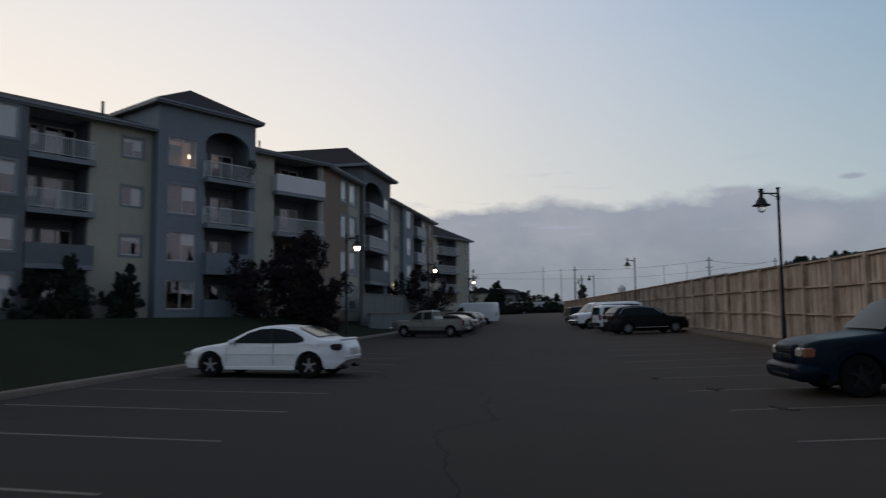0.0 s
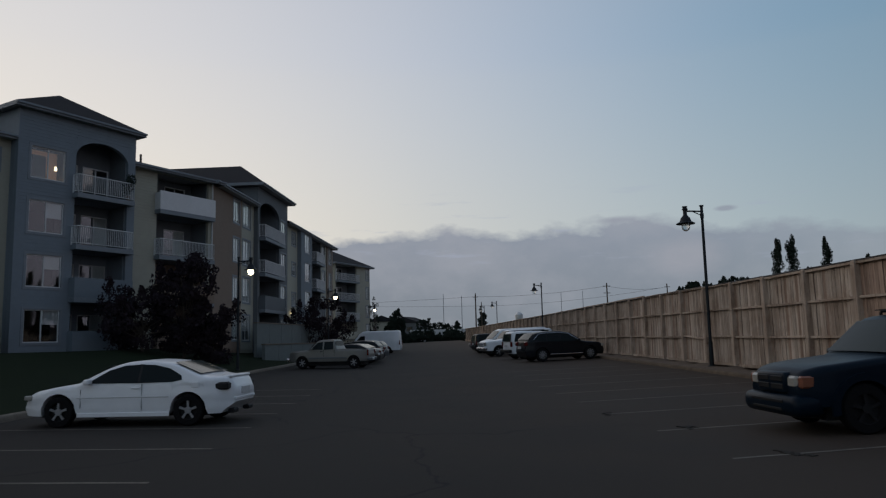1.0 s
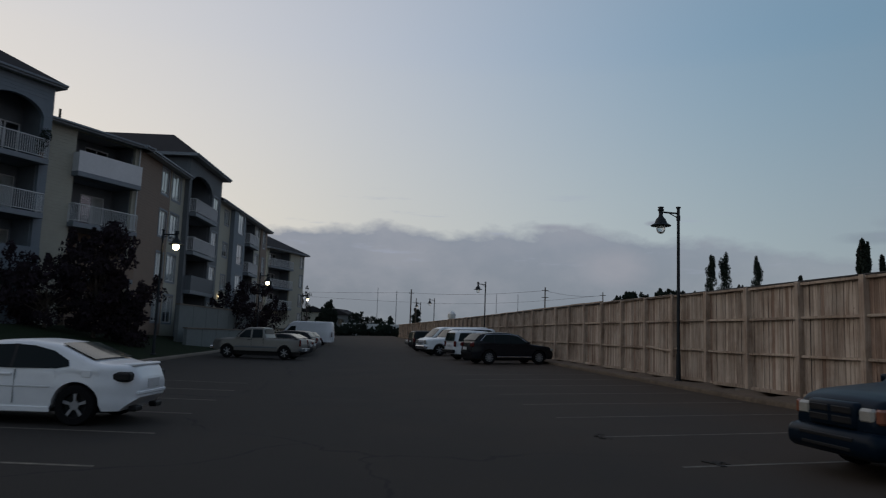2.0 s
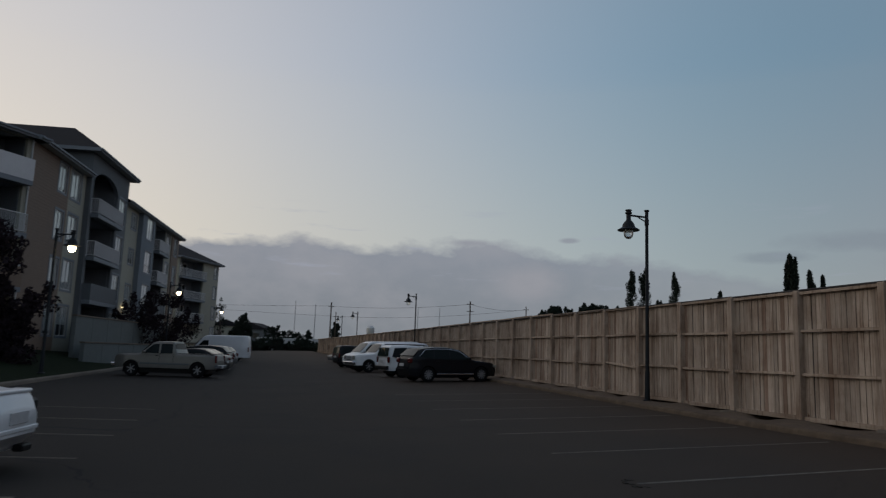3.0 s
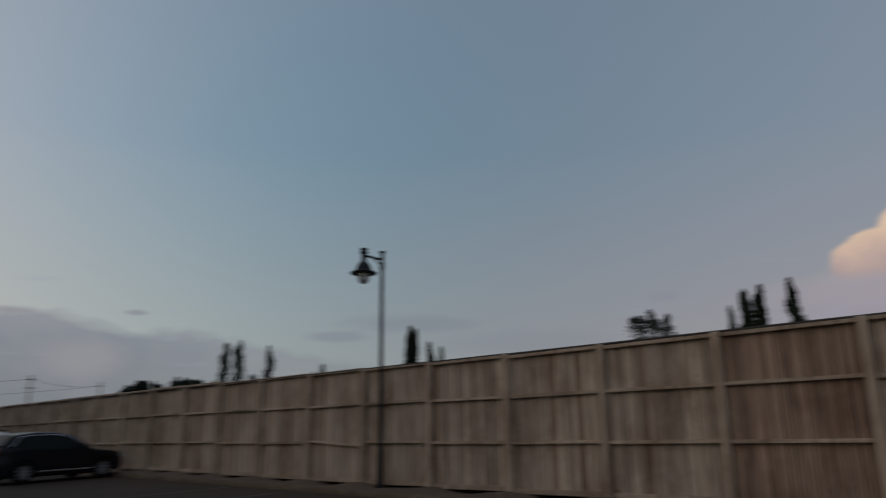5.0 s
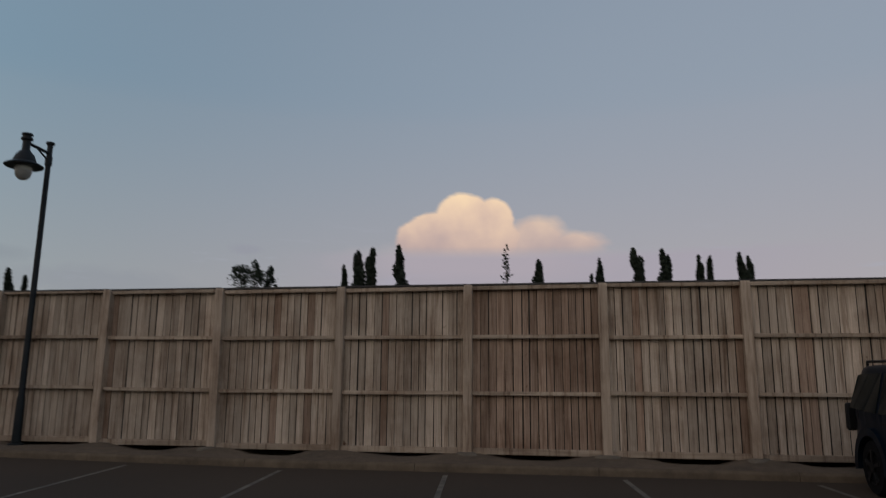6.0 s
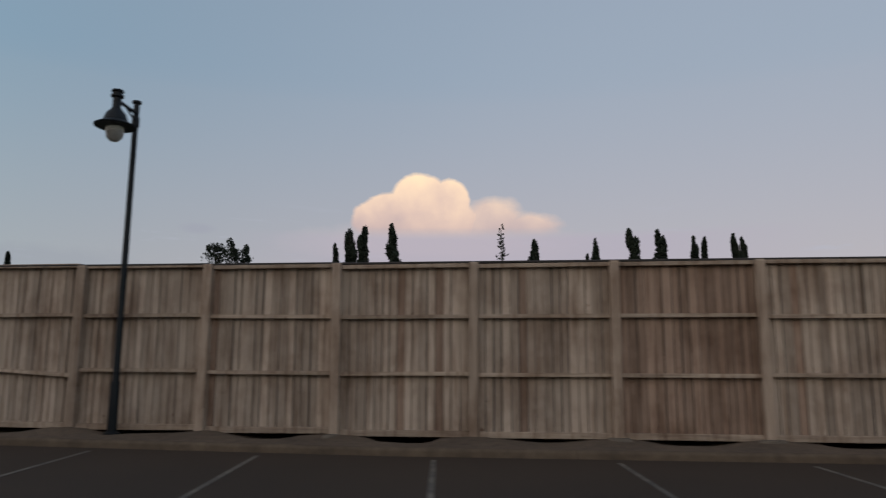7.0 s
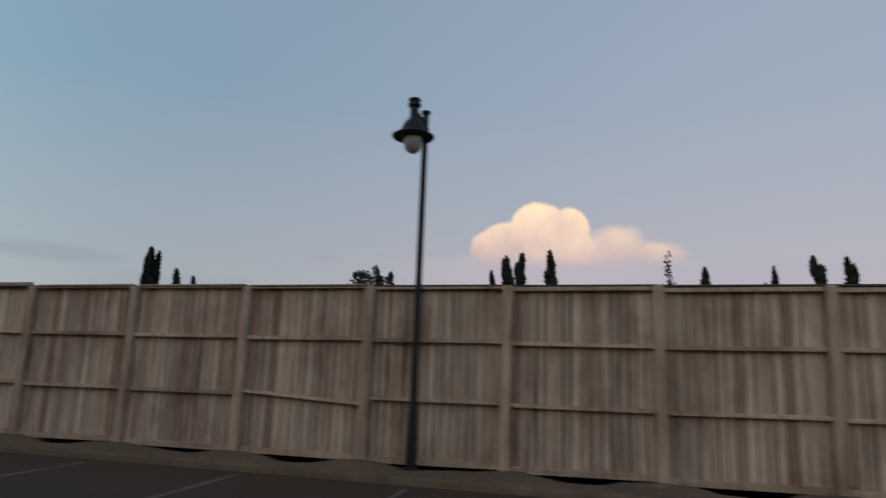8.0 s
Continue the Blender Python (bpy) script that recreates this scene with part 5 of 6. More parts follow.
vehicle("off_road_suv", parked(8.42, 3.50, 180), "dark navy off-road SUV backed against the fence", "SUV", PAINT_NAVY,
        [(2.18, 0.42), (2.28, 0.62), (2.25, 0.86), (2.14, 0.96), (1.9, 1.02), (1.10, 1.10), (0.88, 1.12), (0.30, 1.66), (0.15, 1.72), (-1.0, 1.76), (-2.0, 1.74), (-2.14, 1.66), (-2.26, 1.10), (-2.30, 0.60), (-2.24, 0.42)],
        (1.33, -1.37), 0.37, 1.80, 1.06, 1.76, 0.17,
        [[(0.74, 1.10), (0.28, 1.56), (-0.18, 1.62), (-0.18, 1.10)], [(-0.25, 1.10), (-0.25, 1.62), (-1.02, 1.64), (-1.02, 1.10)], [(-1.12, 1.10), (-1.12, 1.64), (-1.85, 1.62), (-2.02, 1.14)]],
        [((0.85, 1.15), (0.33, 1.63)), ((-2.15, 1.60), (-2.25, 1.16))],
        [("headlight", 2.20, 0.575, 0.79, 0.16, 0.24, 0.18, CLEAR_LENS), ("turn_signal", 2.12, 0.745, 0.79, 0.24, 0.11, 0.18, AMBER_LENS), ("tail_light", -2.24, 0.80, 1.0, 0.12, 0.14, 0.4, BLACK_TRIM)],
        handles=((-0.05, 0.98), (-0.85, 0.98)), mirror=(0.66, 1.14), extras=offroad_extras, nose=0.20, rim=BLACK_TRIM)

CROSS = [(2.28, 0.28), (2.36, 0.50), (2.32, 0.78), (2.10, 0.92), (1.15, 1.02), (0.90, 1.08), (0.25, 1.52), (-0.2, 1.62), (-1.0, 1.64), (-1.75, 1.56), (-2.18, 1.18), (-2.32, 0.95), (-2.36, 0.55), (-2.28, 0.28)]
CROSS_PANES = [[(0.78, 1.08), (0.22, 1.44), (-0.25, 1.52), (-0.25, 1.06)], [(-0.32, 1.06), (-0.32, 1.53), (-1.05, 1.53), (-1.10, 1.08)], [(-1.17, 1.09), (-1.13, 1.52), (-1.55, 1.48), (-1.86, 1.20)]]
CROSS_SCREENS = [((0.88, 1.11), (0.30, 1.50)), ((-1.80, 1.53), (-2.16, 1.20))]
CROSS_LIGHTS = [("tail_light", -2.28, 0.68, 1.0, 0.16, 0.28, 0.22, RED_LENS), ("headlight", 2.24, 0.66, 0.76, 0.2, 0.36, 0.13, CLEAR_LENS), ("number_plate", -2.42, 0, 0.80, 0.02, 0.5, 0.14, PLATE)]
def cross_trim(car):
    for sgn in (1, -1):
        for a, b in (((0.80, 1.09), (0.22, 1.465)), ((0.22, 1.465), (-0.30, 1.548)), ((-0.30, 1.548), (-1.13, 1.548)), ((-1.13, 1.548), (-1.58, 1.505)), ((-1.58, 1.505), (-1.90, 1.20))):
            bm = bmesh.new()
            pts = [(x, sgn * (side_half(z, 1.90, 1.04, 1.64, 0.20) + 0.016), z) for x, z in (a, b)]
            tube(bm, *pts, 0.014, seg=6)
            part("window_trim", bm, CHROME, car, "bright chrome strip round the windows")


vehicle("crossover", parked(8.75, 32.85, 12), "black crossover SUV parked nose to the fence", "SUV", PAINT_BLACK, CROSS, (1.42, -1.43), 0.36, 1.90, 1.04, 1.64, 0.20, CROSS_PANES, CROSS_SCREENS, CROSS_LIGHTS, spokes=10, handles=((-0.1, 0.95), (-0.95, 0.97)), mirror=(0.72, 1.10), cladding=(0.36, 0.40, CHROME), extras=cross_trim)


def escape_extras(car):
    part("rear_bumper", boxed(-2.30, -0.86, 0.42, -2.12, 0.86, 0.62, bevel=0.03), BLACK_TRIM, car)
    for sgn in (1, -1):
        bm = bmesh.new()
        tube(bm, (0.2, sgn * 0.58, 1.77), (-1.8, sgn * 0.58, 1.77), 0.02, seg=6)
        for x in (0.2, -0.8, -1.8):
            tube(bm, (x, sgn * 0.58, 1.68), (x, sgn * 0.58, 1.77), 0.018, seg=6)
        part("roof_rail", bm, BLACK_TRIM, car)


BOXY = [(2.10, 0.36), (2.20, 0.58), (2.16, 0.82), (1.98, 0.95), (1.05, 1.04), (0.85, 1.08), (0.28, 1.60), (0.05, 1.68), (-1.0, 1.73), (-1.88, 1.71), (-2.02, 1.64), (-2.14, 1.08), (-2.18, 0.55), (-2.10, 0.36)]
BOXY_PANES = [[(0.72, 1.07), (0.25, 1.52), (-0.18, 1.58), (-0.18, 1.06)], [(-0.24, 1.06), (-0.24, 1.59), (-0.98, 1.60), (-0.98, 1.06)], [(-1.06, 1.06), (-1.06, 1.60), (-1.78, 1.58), (-1.95, 1.10)]]
BOXY_SCREENS = [((0.82, 1.11), (0.31, 1.57)), ((-2.03, 1.58), (-2.13, 1.12))]
BOXY_LIGHTS = [("tail_light", -2.12, 0.78, 0.95, 0.12, 0.16, 0.32, RED_LENS), ("headlight", 2.08, 0.66, 0.80, 0.16, 0.32, 0.18, CLEAR_LENS), ("number_plate", -2.22, 0, 0.85, 0.02, 0.5, 0.14, PLATE)]
vehicle("compact_suv", parked(8.45, 37.9, 12), "white compact SUV with roof rails, nose to the fence", "SUV", PAINT_WHITE, BOXY, (1.30, -1.32), 0.355, 1.78, 1.03, 1.73, 0.15, BOXY_PANES, BOXY_SCREENS, BOXY_LIGHTS, extras=escape_extras, handles=((-0.05, 0.95), (-0.85, 0.95)), mirror=(0.66, 1.1), cladding=(0.45, 0.55, BLACK_TRIM))


def truck_front(car):
    bm = bmesh.new()
    for z in (0.82, 0.92, 1.02):
        box(bm, 2.74, -0.55, z - 0.02, 2.80, 0.55, z + 0.02)
    part("grille", bm, CHROME, car)
    part("front_bumper", boxed(2.58, -0.95, 0.50, 2.86, 0.95, 0.70, bevel=0.04), CHROME, car)


vehicle("large_suv", parked(8.2, 46.0, 192), "white full-size SUV, nose towards the lot", "SUV", PAINT_WHITE,
        [(2.66, 0.45), (2.76, 0.68), (2.72, 1.05), (2.50, 1.14), (1.45, 1.20), (1.22, 1.25), (0.72, 1.82), (0.5, 1.90), (-1.0, 1.93), (-2.45, 1.90), (-2.62, 1.80), (-2.72, 1.20), (-2.74, 0.62), (-2.66, 0.45)],
        (1.70, -1.60), 0.40, 1.98, 1.20, 1.93, 0.16,
        [[(1.08, 1.24), (0.68, 1.72), (0.20, 1.78), (0.20, 1.23)], [(0.12, 1.23), (0.12, 1.78), (-0.80, 1.80), (-0.80, 1.23)], [(-0.90, 1.23), (-0.90, 1.80), (-2.25, 1.78), (-2.42, 1.26)]],
        [((1.20, 1.28), (0.76, 1.79)), ((-2.63, 1.74), (-2.72, 1.26))],
        [("headlight", 2.70, 0.78, 0.94, 0.12, 0.30, 0.26, CLEAR_LENS), ("tail_light", -2.70, 0.88, 1.2, 0.1, 0.14, 0.5, RED_LENS)],
        extras=truck_front, handles=((0.3, 1.1), (-0.7, 1.1)), mirror=(1.0, 1.3), spokes=6)

VAN = [(2.70, 0.36), (2.80, 0.62), (2.74, 0.98), (2.50, 1.12), (2.05, 1.22), (1.30, 1.92), (1.05, 2.02), (-2.60, 2.06), (-2.76, 1.98), (-2.82, 0.60), (-2.76, 0.36)]
vehicle("cargo_van", parked(8.7, 51.5, 192), "white cargo van beside the fence", "van", PAINT_WHITE, VAN, (1.85, -1.55), 0.36, 1.98, 1.15, 2.06, 0.12,
        [[(1.80, 1.25), (1.22, 1.80), (0.75, 1.84), (0.75, 1.22)], [(0.60, 1.22), (0.60, 1.84), (-0.7, 1.84), (-0.7, 1.22)], [(-0.85, 1.22), (-0.85, 1.84), (-2.5, 1.84), (-2.5, 1.22)]], [((2.02, 1.25), (1.36, 1.88)), ((-2.79, 1.8), (-2.80, 1.2))],
        [("headlight", 2.70, 0.74, 0.82, 0.14, 0.28, 0.22, CLEAR_LENS), ("tail_light", -2.78, 0.9, 1.0, 0.08, 0.12, 0.4, RED_LENS)], mirror=(1.7, 1.35))

SEDAN = [(2.30, 0.26), (2.38, 0.46), (2.34, 0.66), (2.10, 0.76), (1.10, 0.90), (0.90, 0.93), (0.25, 1.30), (-0.1, 1.41), (-0.6, 1.44), (-1.1, 1.40), (-1.75, 1.10), (-1.92, 1.06), (-2.25, 1.04), (-2.36, 0.90), (-2.40, 0.50), (-2.32, 0.26)]
SEDAN_PANES = [[(0.78, 0.95), (0.22, 1.24), (-0.18, 1.33), (-0.18, 0.94)], [(-0.24, 0.94), (-0.24, 1.34), (-0.75, 1.34), (-1.15, 1.26), (-1.45, 1.05), (-1.2, 0.96)]]
SEDAN_SCREENS = [((0.88, 0.97), (0.28, 1.29)), ((-1.15, 1.37), (-1.74, 1.12))]
SEDAN_LIGHTS = [("tail_light", -2.32, 0.70, 0.88, 0.16, 0.30, 0.16, RED_LENS), ("headlight", 2.26, 0.66, 0.66, 0.2, 0.36, 0.13, CLEAR_LENS), ("number_plate", -2.44, 0, 0.72, 0.02, 0.5, 0.14, PLATE)]


def sedan(m, label, paint):
    return vehicle("sedan", m, label, "car", paint, SEDAN, (1.36, -1.34), 0.325, 1.80, 0.92, 1.44, 0.20, SEDAN_PANES, SEDAN_SCREENS, SEDAN_LIGHTS, handles=((-0.1, 0.86), (-0.95, 0.88)), mirror=(0.72, 0.97))


vehicle("compact_suv", parked(8.0, 57.2, 12), "black compact SUV past the white van", "SUV", PAINT_BLACK, BOXY, (1.30, -1.32), 0.355, 1.78, 1.03, 1.73, 0.15, BOXY_PANES, BOXY_SCREENS, BOXY_LIGHTS, mirror=(0.66, 1.1))
sedan(parked(9.0, 63.0, 192), "dark red sedan by the fence", PAINT_RED)
sedan(parked(9.0, 70.0, 192), "grey sedan by the fence, far off", PAINT_GREY)


# champagne pickup on the lawn side, tail into the lot
def pickup_extras(car):
    part("rear_bumper", boxed(-2.78, -0.86, 0.48, -2.60, 0.86, 0.66, bevel=0.03), PAINT_GREY, car)
    part("front_bumper", boxed(2.66, -0.92, 0.46, 2.88, 0.92, 0.66, bevel=0.04), CHROME, car)
    part("bed_cover", boxed(-2.50, -0.70, 1.186, -0.60, 0.70, 1.192), BLACK_TRIM, car)
    for sgn in (1, -1):
        y = sgn * 0.955
        for x in (-0.42, 0.32):
            part("door_seam", boxed(x - 0.008, min(y, y - sgn * 0.02), 0.5, x + 0.008, max(y, y - sgn * 0.02), 1.15), BLACK_TRIM, car)
        part("bed_rail", boxed(-2.50, sgn * 0.80 - 0.05, 1.165, -0.55, sgn * 0.80 + 0.05, 1.19), BLACK_TRIM, car)


PICKUP = [(2.70, 0.44), (2.78, 0.66), (2.74, 1.00), (2.52, 1.08), (1.50, 1.14), (1.30, 1.18), (0.78, 1.68), (0.58, 1.75), (-0.30, 1.77), (-0.44, 1.72), (-0.50, 1.18), (-1.5, 1.165), (-2.60, 1.165), (-2.66, 1.05), (-2.68, 0.62), (-2.60, 0.44)]
vehicle("pickup_truck", parked(-4.55, 37.9, 167.5) @ Matrix.Diagonal((0.94, 1, 1, 1)), "champagne extended-cab pickup truck beside the lawn", "pickup", PAINT_SILVER, PICKUP, (1.78, -1.72), 0.38, 1.92, 1.14, 1.77, 0.15,
        [[(1.18, 1.18), (0.72, 1.60), (0.38, 1.64), (0.38, 1.16)], [(0.28, 1.16), (0.28, 1.64), (-0.32, 1.65), (-0.36, 1.18)]],
        [((1.28, 1.21), (0.82, 1.65)), ((-0.42, 1.68), (-0.48, 1.24))],
        [("tail_light", -2.62, 0.74, 0.95, 0.1, 0.14, 0.36, RED_LENS), ("headlight", 2.66, 0.62, 0.86, 0.12, 0.28, 0.22, CLEAR_LENS), ("number_plate", -2.79, 0, 0.56, 0.02, 0.4, 0.14, PLATE)],
        extras=pickup_extras, handles=((0.46, 1.05),), mirror=(1.1, 1.22), cladding=(0.62, 0.70, PAINT_GREY), spokes=6)
sedan(parked(-4.3, 43.2, 168), "black sedan parked beside the pickup", PAINT_BLACK)
sedan(parked(-4.2, 46.6, 168), "silver sedan in the row of parked cars", PAINT_SILVER)
vehicle("hatchback", parked(-4.2, 50.0, 168), "black hatchback in the row of parked cars", "car", PAINT_BLACK, CROSS, (1.42, -1.43), 0.34, 1.84, 1.04, 1.64, 0.20, CROSS_PANES, CROSS_SCREENS, CROSS_LIGHTS, mirror=(0.72, 1.10))
vehicle("crossover", parked(-4.1, 57.0, 169), "dark grey crossover in the row of parked cars", "SUV", PAINT_GREY, CROSS, (1.42, -1.43), 0.36, 1.90, 1.04, 1.64, 0.20, CROSS_PANES, CROSS_SCREENS, CROSS_LIGHTS, mirror=(0.72, 1.10))
HIGH_VAN = [(2.95, 0.36), (3.05, 0.65), (2.98, 1.05), (2.75, 1.20), (2.35, 1.32), (1.60, 2.25), (1.20, 2.52), (-2.85, 2.56), (-2.98, 2.46), (-3.05, 0.60), (-2.98, 0.36)]
vehicle("high_roof_van", parked(-3.9, 76.0, 172), "white high-roof delivery van in the parked row", "van", PAINT_WHITE, HIGH_VAN, (2.0, -1.70), 0.36, 2.02, 1.25, 2.56, 0.14,
        [[(2.05, 1.36), (1.45, 1.98), (0.95, 2.0), (0.95, 1.30)]], [((2.33, 1.36), (1.66, 2.2))],
        [("headlight", 2.92, 0.78, 0.92, 0.14, 0.26, 0.26, CLEAR_LENS), ("tail_light", -3.02, 0.92, 1.2, 0.08, 0.14, 0.5, RED_LENS)], mirror=(1.95, 1.5))
sedan(parked(-3.7, 86.0, 172), "dark sedan past the delivery van", PAINT_BLACK)
sedan(parked(-3.6, 93.0, 172), "dark red sedan far down the row", PAINT_RED)

# ---- trees ----
def leaves(bm, centres, rnd, count, size, squash=1.0):
    """Small bent leaf clumps scattered through overlapping lumps."""
    for _ in range(count):
        c, r = rnd.choice(centres)
        while True:
            p = Vector((rnd.uniform(-1, 1), rnd.uniform(-1, 1), rnd.uniform(-1, 1)))
            if 0.2 < p.length < 1:
                break
        p = Vector(c) + Vector((p.x * r[0], p.y * r[1], p.z * r[2]))
        s = size * rnd.uniform(0.5, 1.2)
        q = Euler((rnd.uniform(0, 6.3), rnd.uniform(0, 6.3), rnd.uniform(0, 6.3))).to_quaternion()
        v = [bm.verts.new(p + q @ Vector(w)) for w in ((-s, 0, 0), (0, -s * 0.55, s * 0.2), (s, 0, 0), (0, s * 0.55, s * 0.2))]
        bm.faces.new((v[0], v[1], v[2]))
        bm.faces.new((v[0], v[2], v[3]))


def poplar(x, y, z, h, w, seed, bare=False, label="dark columnar poplar behind the fence"):
    rnd = random.Random(seed)
    t = thing("poplar_tree", pose(x, y, z, 0, 0, rnd.uniform(0, 360)), label, "tree", "trees behind the fence")
    bm = bmesh.new()
    tube(bm, (0, 0, 0), (0.05, 0, h * 0.55), 0.18, 0.09, 8)
    tube(bm, (0.05, 0, h * 0.55), (0, 0.05, h * 0.97), 0.09, 0.02, 8)
    for i in range(12):
        a, zz = rnd.uniform(0, 6.3), h * rnd.uniform(0.2, 0.8)
        tube(bm, (0, 0, zz), (w * 0.3 * math.cos(a), w * 0.3 * math.sin(a), zz + h * 0.13), 0.03, 0.01, 5)
    part("trunk", bm, BARK, t)
    bm = bmesh.new()
    lumps = []
    n = 16
    for i in range(n):
        f = i / (n - 1)
        rr = w / 2 * (0.80 + 0.25 * math.sin(math.pi * f)) * rnd.uniform(0.65, 1.1) * (1 if f < 0.84 else 1 - (f - 0.84) * 3.4)
        a = rnd.uniform(0, 6.3)
        lumps.append(((0.13 * w * math.cos(a), 0.13 * w * math.sin(a), h * (0.14 + 0.80 * f)), (rr * 0.88, rr * 0.8, h * 0.065)))
    # a few leaders stand out of the crown
    for _ in range(3):
        a, zz = rnd.uniform(0, 6.3), h * rnd.uniform(0.78, 0.93)
        lumps.append(((0.16 * w * math.cos(a), 0.16 * w * math.sin(a), zz), (w * 0.13, w * 0.13, h * 0.07)))
    leaves(bm, lumps, rnd, 260 if bare else 7000, 0.16)
    part("crown", bm, LEAF, t)
    return t


# a row beyond the fence: distance along the fence, height, width
for i, (y, h, w) in enumerate(((27.6, 12.1, 0.83), (26.3, 13.4, 1.52), (25.1, 13.6, 1.38), (22.5, 13.8, 1.61), (10.4, 12.1, 1.47), (6.0, 10.9, 0.74), (5.4, 12.2, 1.20), (2.4, 13.0, 1.79), (0.1, 12.9, 1.61), (-2.6, 12.3, 0.97), (-3.4, 12.2, 0.87), (-5.9, 12.4, 1.20), (-6.5, 12.2, 0.83))):
    poplar(59.5, y, -0.4, h, w, 40 + i)
for i, (y, h, w) in enumerate(((47.5, 10.6, 1.15), (46.9, 10.2, 0.9), (45.2, 9.0, 0.8), (44.0, 8.5, 0.5))):
    poplar(41.2, y, -0.2, h, w, 80 + i)
poplar(59.5, 13.2, -0.4, 13.5, 1.1, 77, bare=True, label="half-bare thin poplar behind the fence")
for i, (x, y, h, w) in enumerate(((66.8, 119, 18.4, 2.6), (69.4, 119, 18.9, 2.7), (76.0, 119, 18.6, 2.2), (72.6, 119, 13.0, 2.2), (60.0, 85.0, 10.4, 1.3), (60.0, 82.8, 11.3, 1.5))):
    poplar(x, y, -0.2, h, w, 90 + i)


def round_tree(m, h, r, seed, mat_, label, name="shrub_tree", clumps=26, count=5200, size=0.12, group="", low=0.22):
    rnd = random.Random(seed)
    t = thing(name, m, label, "tree", group)
    bm = bmesh.new()
    tube(bm, (0, 0, -0.3), (0.05, 0.03, h * 0.4), 0.11, 0.07, 8)
    lumps = []
    for i in range(clumps):
        a, f = rnd.uniform(0, 6.3), rnd.random()
        zz = h * (low + (0.96 - low) * f)
        rad = r * math.sqrt(max(0.05, math.sin(math.pi * (0.12 + 0.80 * f)))) * rnd.uniform(0.25, 0.95)
        c = (rad * math.cos(a), rad * math.sin(a), zz)
        s = r * rnd.choice((0.13, 0.18, 0.25, 0.33, 0.42))
        lumps.append((c, (s, s, s * 0.75)))
        if rnd.random() < 0.5:
            lumps.append(((c[0] * 1.18, c[1] * 1.18, c[2] + s * 0.8), (s * 0.3, s * 0.3, s * 0.55)))
        tube(bm, (0.03, 0.02, h * rnd.uniform(0.15, 0.4)), c, 0.035, 0.012, 5)
    part("trunk", bm, BARK, t)
    bm = bmesh.new()
    leaves(bm, lumps, rnd, count, size)
    part("crown", bm, mat_, t)
    return t


def on_lawn(x, y):
    return pose(x, y, lawn_height(x, y))


bm = bmesh.new()
leaves(bm, [((0, 0, 0.9), (0.34, 0.34, 0.45)), ((0.15, 0, 1.3), (0.3, 0.3, 0.4)), ((-0.1, 0.1, 0.6), (0.3, 0.3, 0.35))], random.Random(3), 700, 0.07)
part("foliage", bm, LEAF, plant)
round_tree(on_lawn(-12.6, 34.2), 6.0, 1.8, 5, LEAF_RED, "tall dark purple-leaved tree on the lawn", count=13000, clumps=60, low=0.08)
round_tree(on_lawn(-14.7, 33.4), 3.5, 2.3, 6, LEAF_RED, "low spreading purple-leaved shrub on the lawn", count=8000, low=0.05, clumps=44)
round_tree(on_lawn(-11.2, 34.8), 3.3, 1.9, 16, LEAF_RED, "low dark purple-leaved shrub on the lawn", count=7000, low=0.05, clumps=40)
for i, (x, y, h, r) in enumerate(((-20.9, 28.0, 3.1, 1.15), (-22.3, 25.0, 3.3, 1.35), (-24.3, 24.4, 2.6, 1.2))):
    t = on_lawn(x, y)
    round_tree(t, h * 0.62, r, 7 + i, LEAF, "dark green shrub before the apartments", count=5000, low=0.02, clumps=34)
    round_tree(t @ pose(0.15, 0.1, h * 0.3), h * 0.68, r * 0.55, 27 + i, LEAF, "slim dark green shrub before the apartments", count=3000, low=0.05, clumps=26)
round_tree(on_lawn(-7.7, 62.0), 5.6, 2.7, 9, LEAF_RED, "dark purple-leaved tree by the ramp wall", count=6000, clumps=34)
round_tree(on_lawn(-9.0, 58.0), 5.0, 2.2, 19, LEAF_RED, "dark purple-leaved tree by the ramp wall", count=5000, clumps=30)
for i, (x, y, h, r) in enumerate(((-5.4, 106, 8.5, 1.2),)):
    round_tree(on_lawn(x, y) if y < 100 else pose(x, y, 0), h, r, 30 + i, LEAF, "small dark bush beside the lamp" if y < 100 else "slim dark spruce at the far block", count=1500, size=0.10)
# bushes that top the fence
for i, (x, y, h, r) in enumerate(((90.7, 50.2, 17.6, 4.2), (41.3, 100, 8.7, 1.0), (43.4, 100, 9.7, 1.5), (46.0, 101, 9.2, 1.7), (48.6, 100, 9.9, 1.6), (51.4, 101, 10.3, 1.9), (54.0, 101, 10.0, 1.5))):
    round_tree(pose(x, y, -0.2), h, r, 60 + i, LEAF, "dark leafy tree beyond the fence", "leafy_tree", clumps=70, count=9000, size=0.2, group="trees behind the fence")
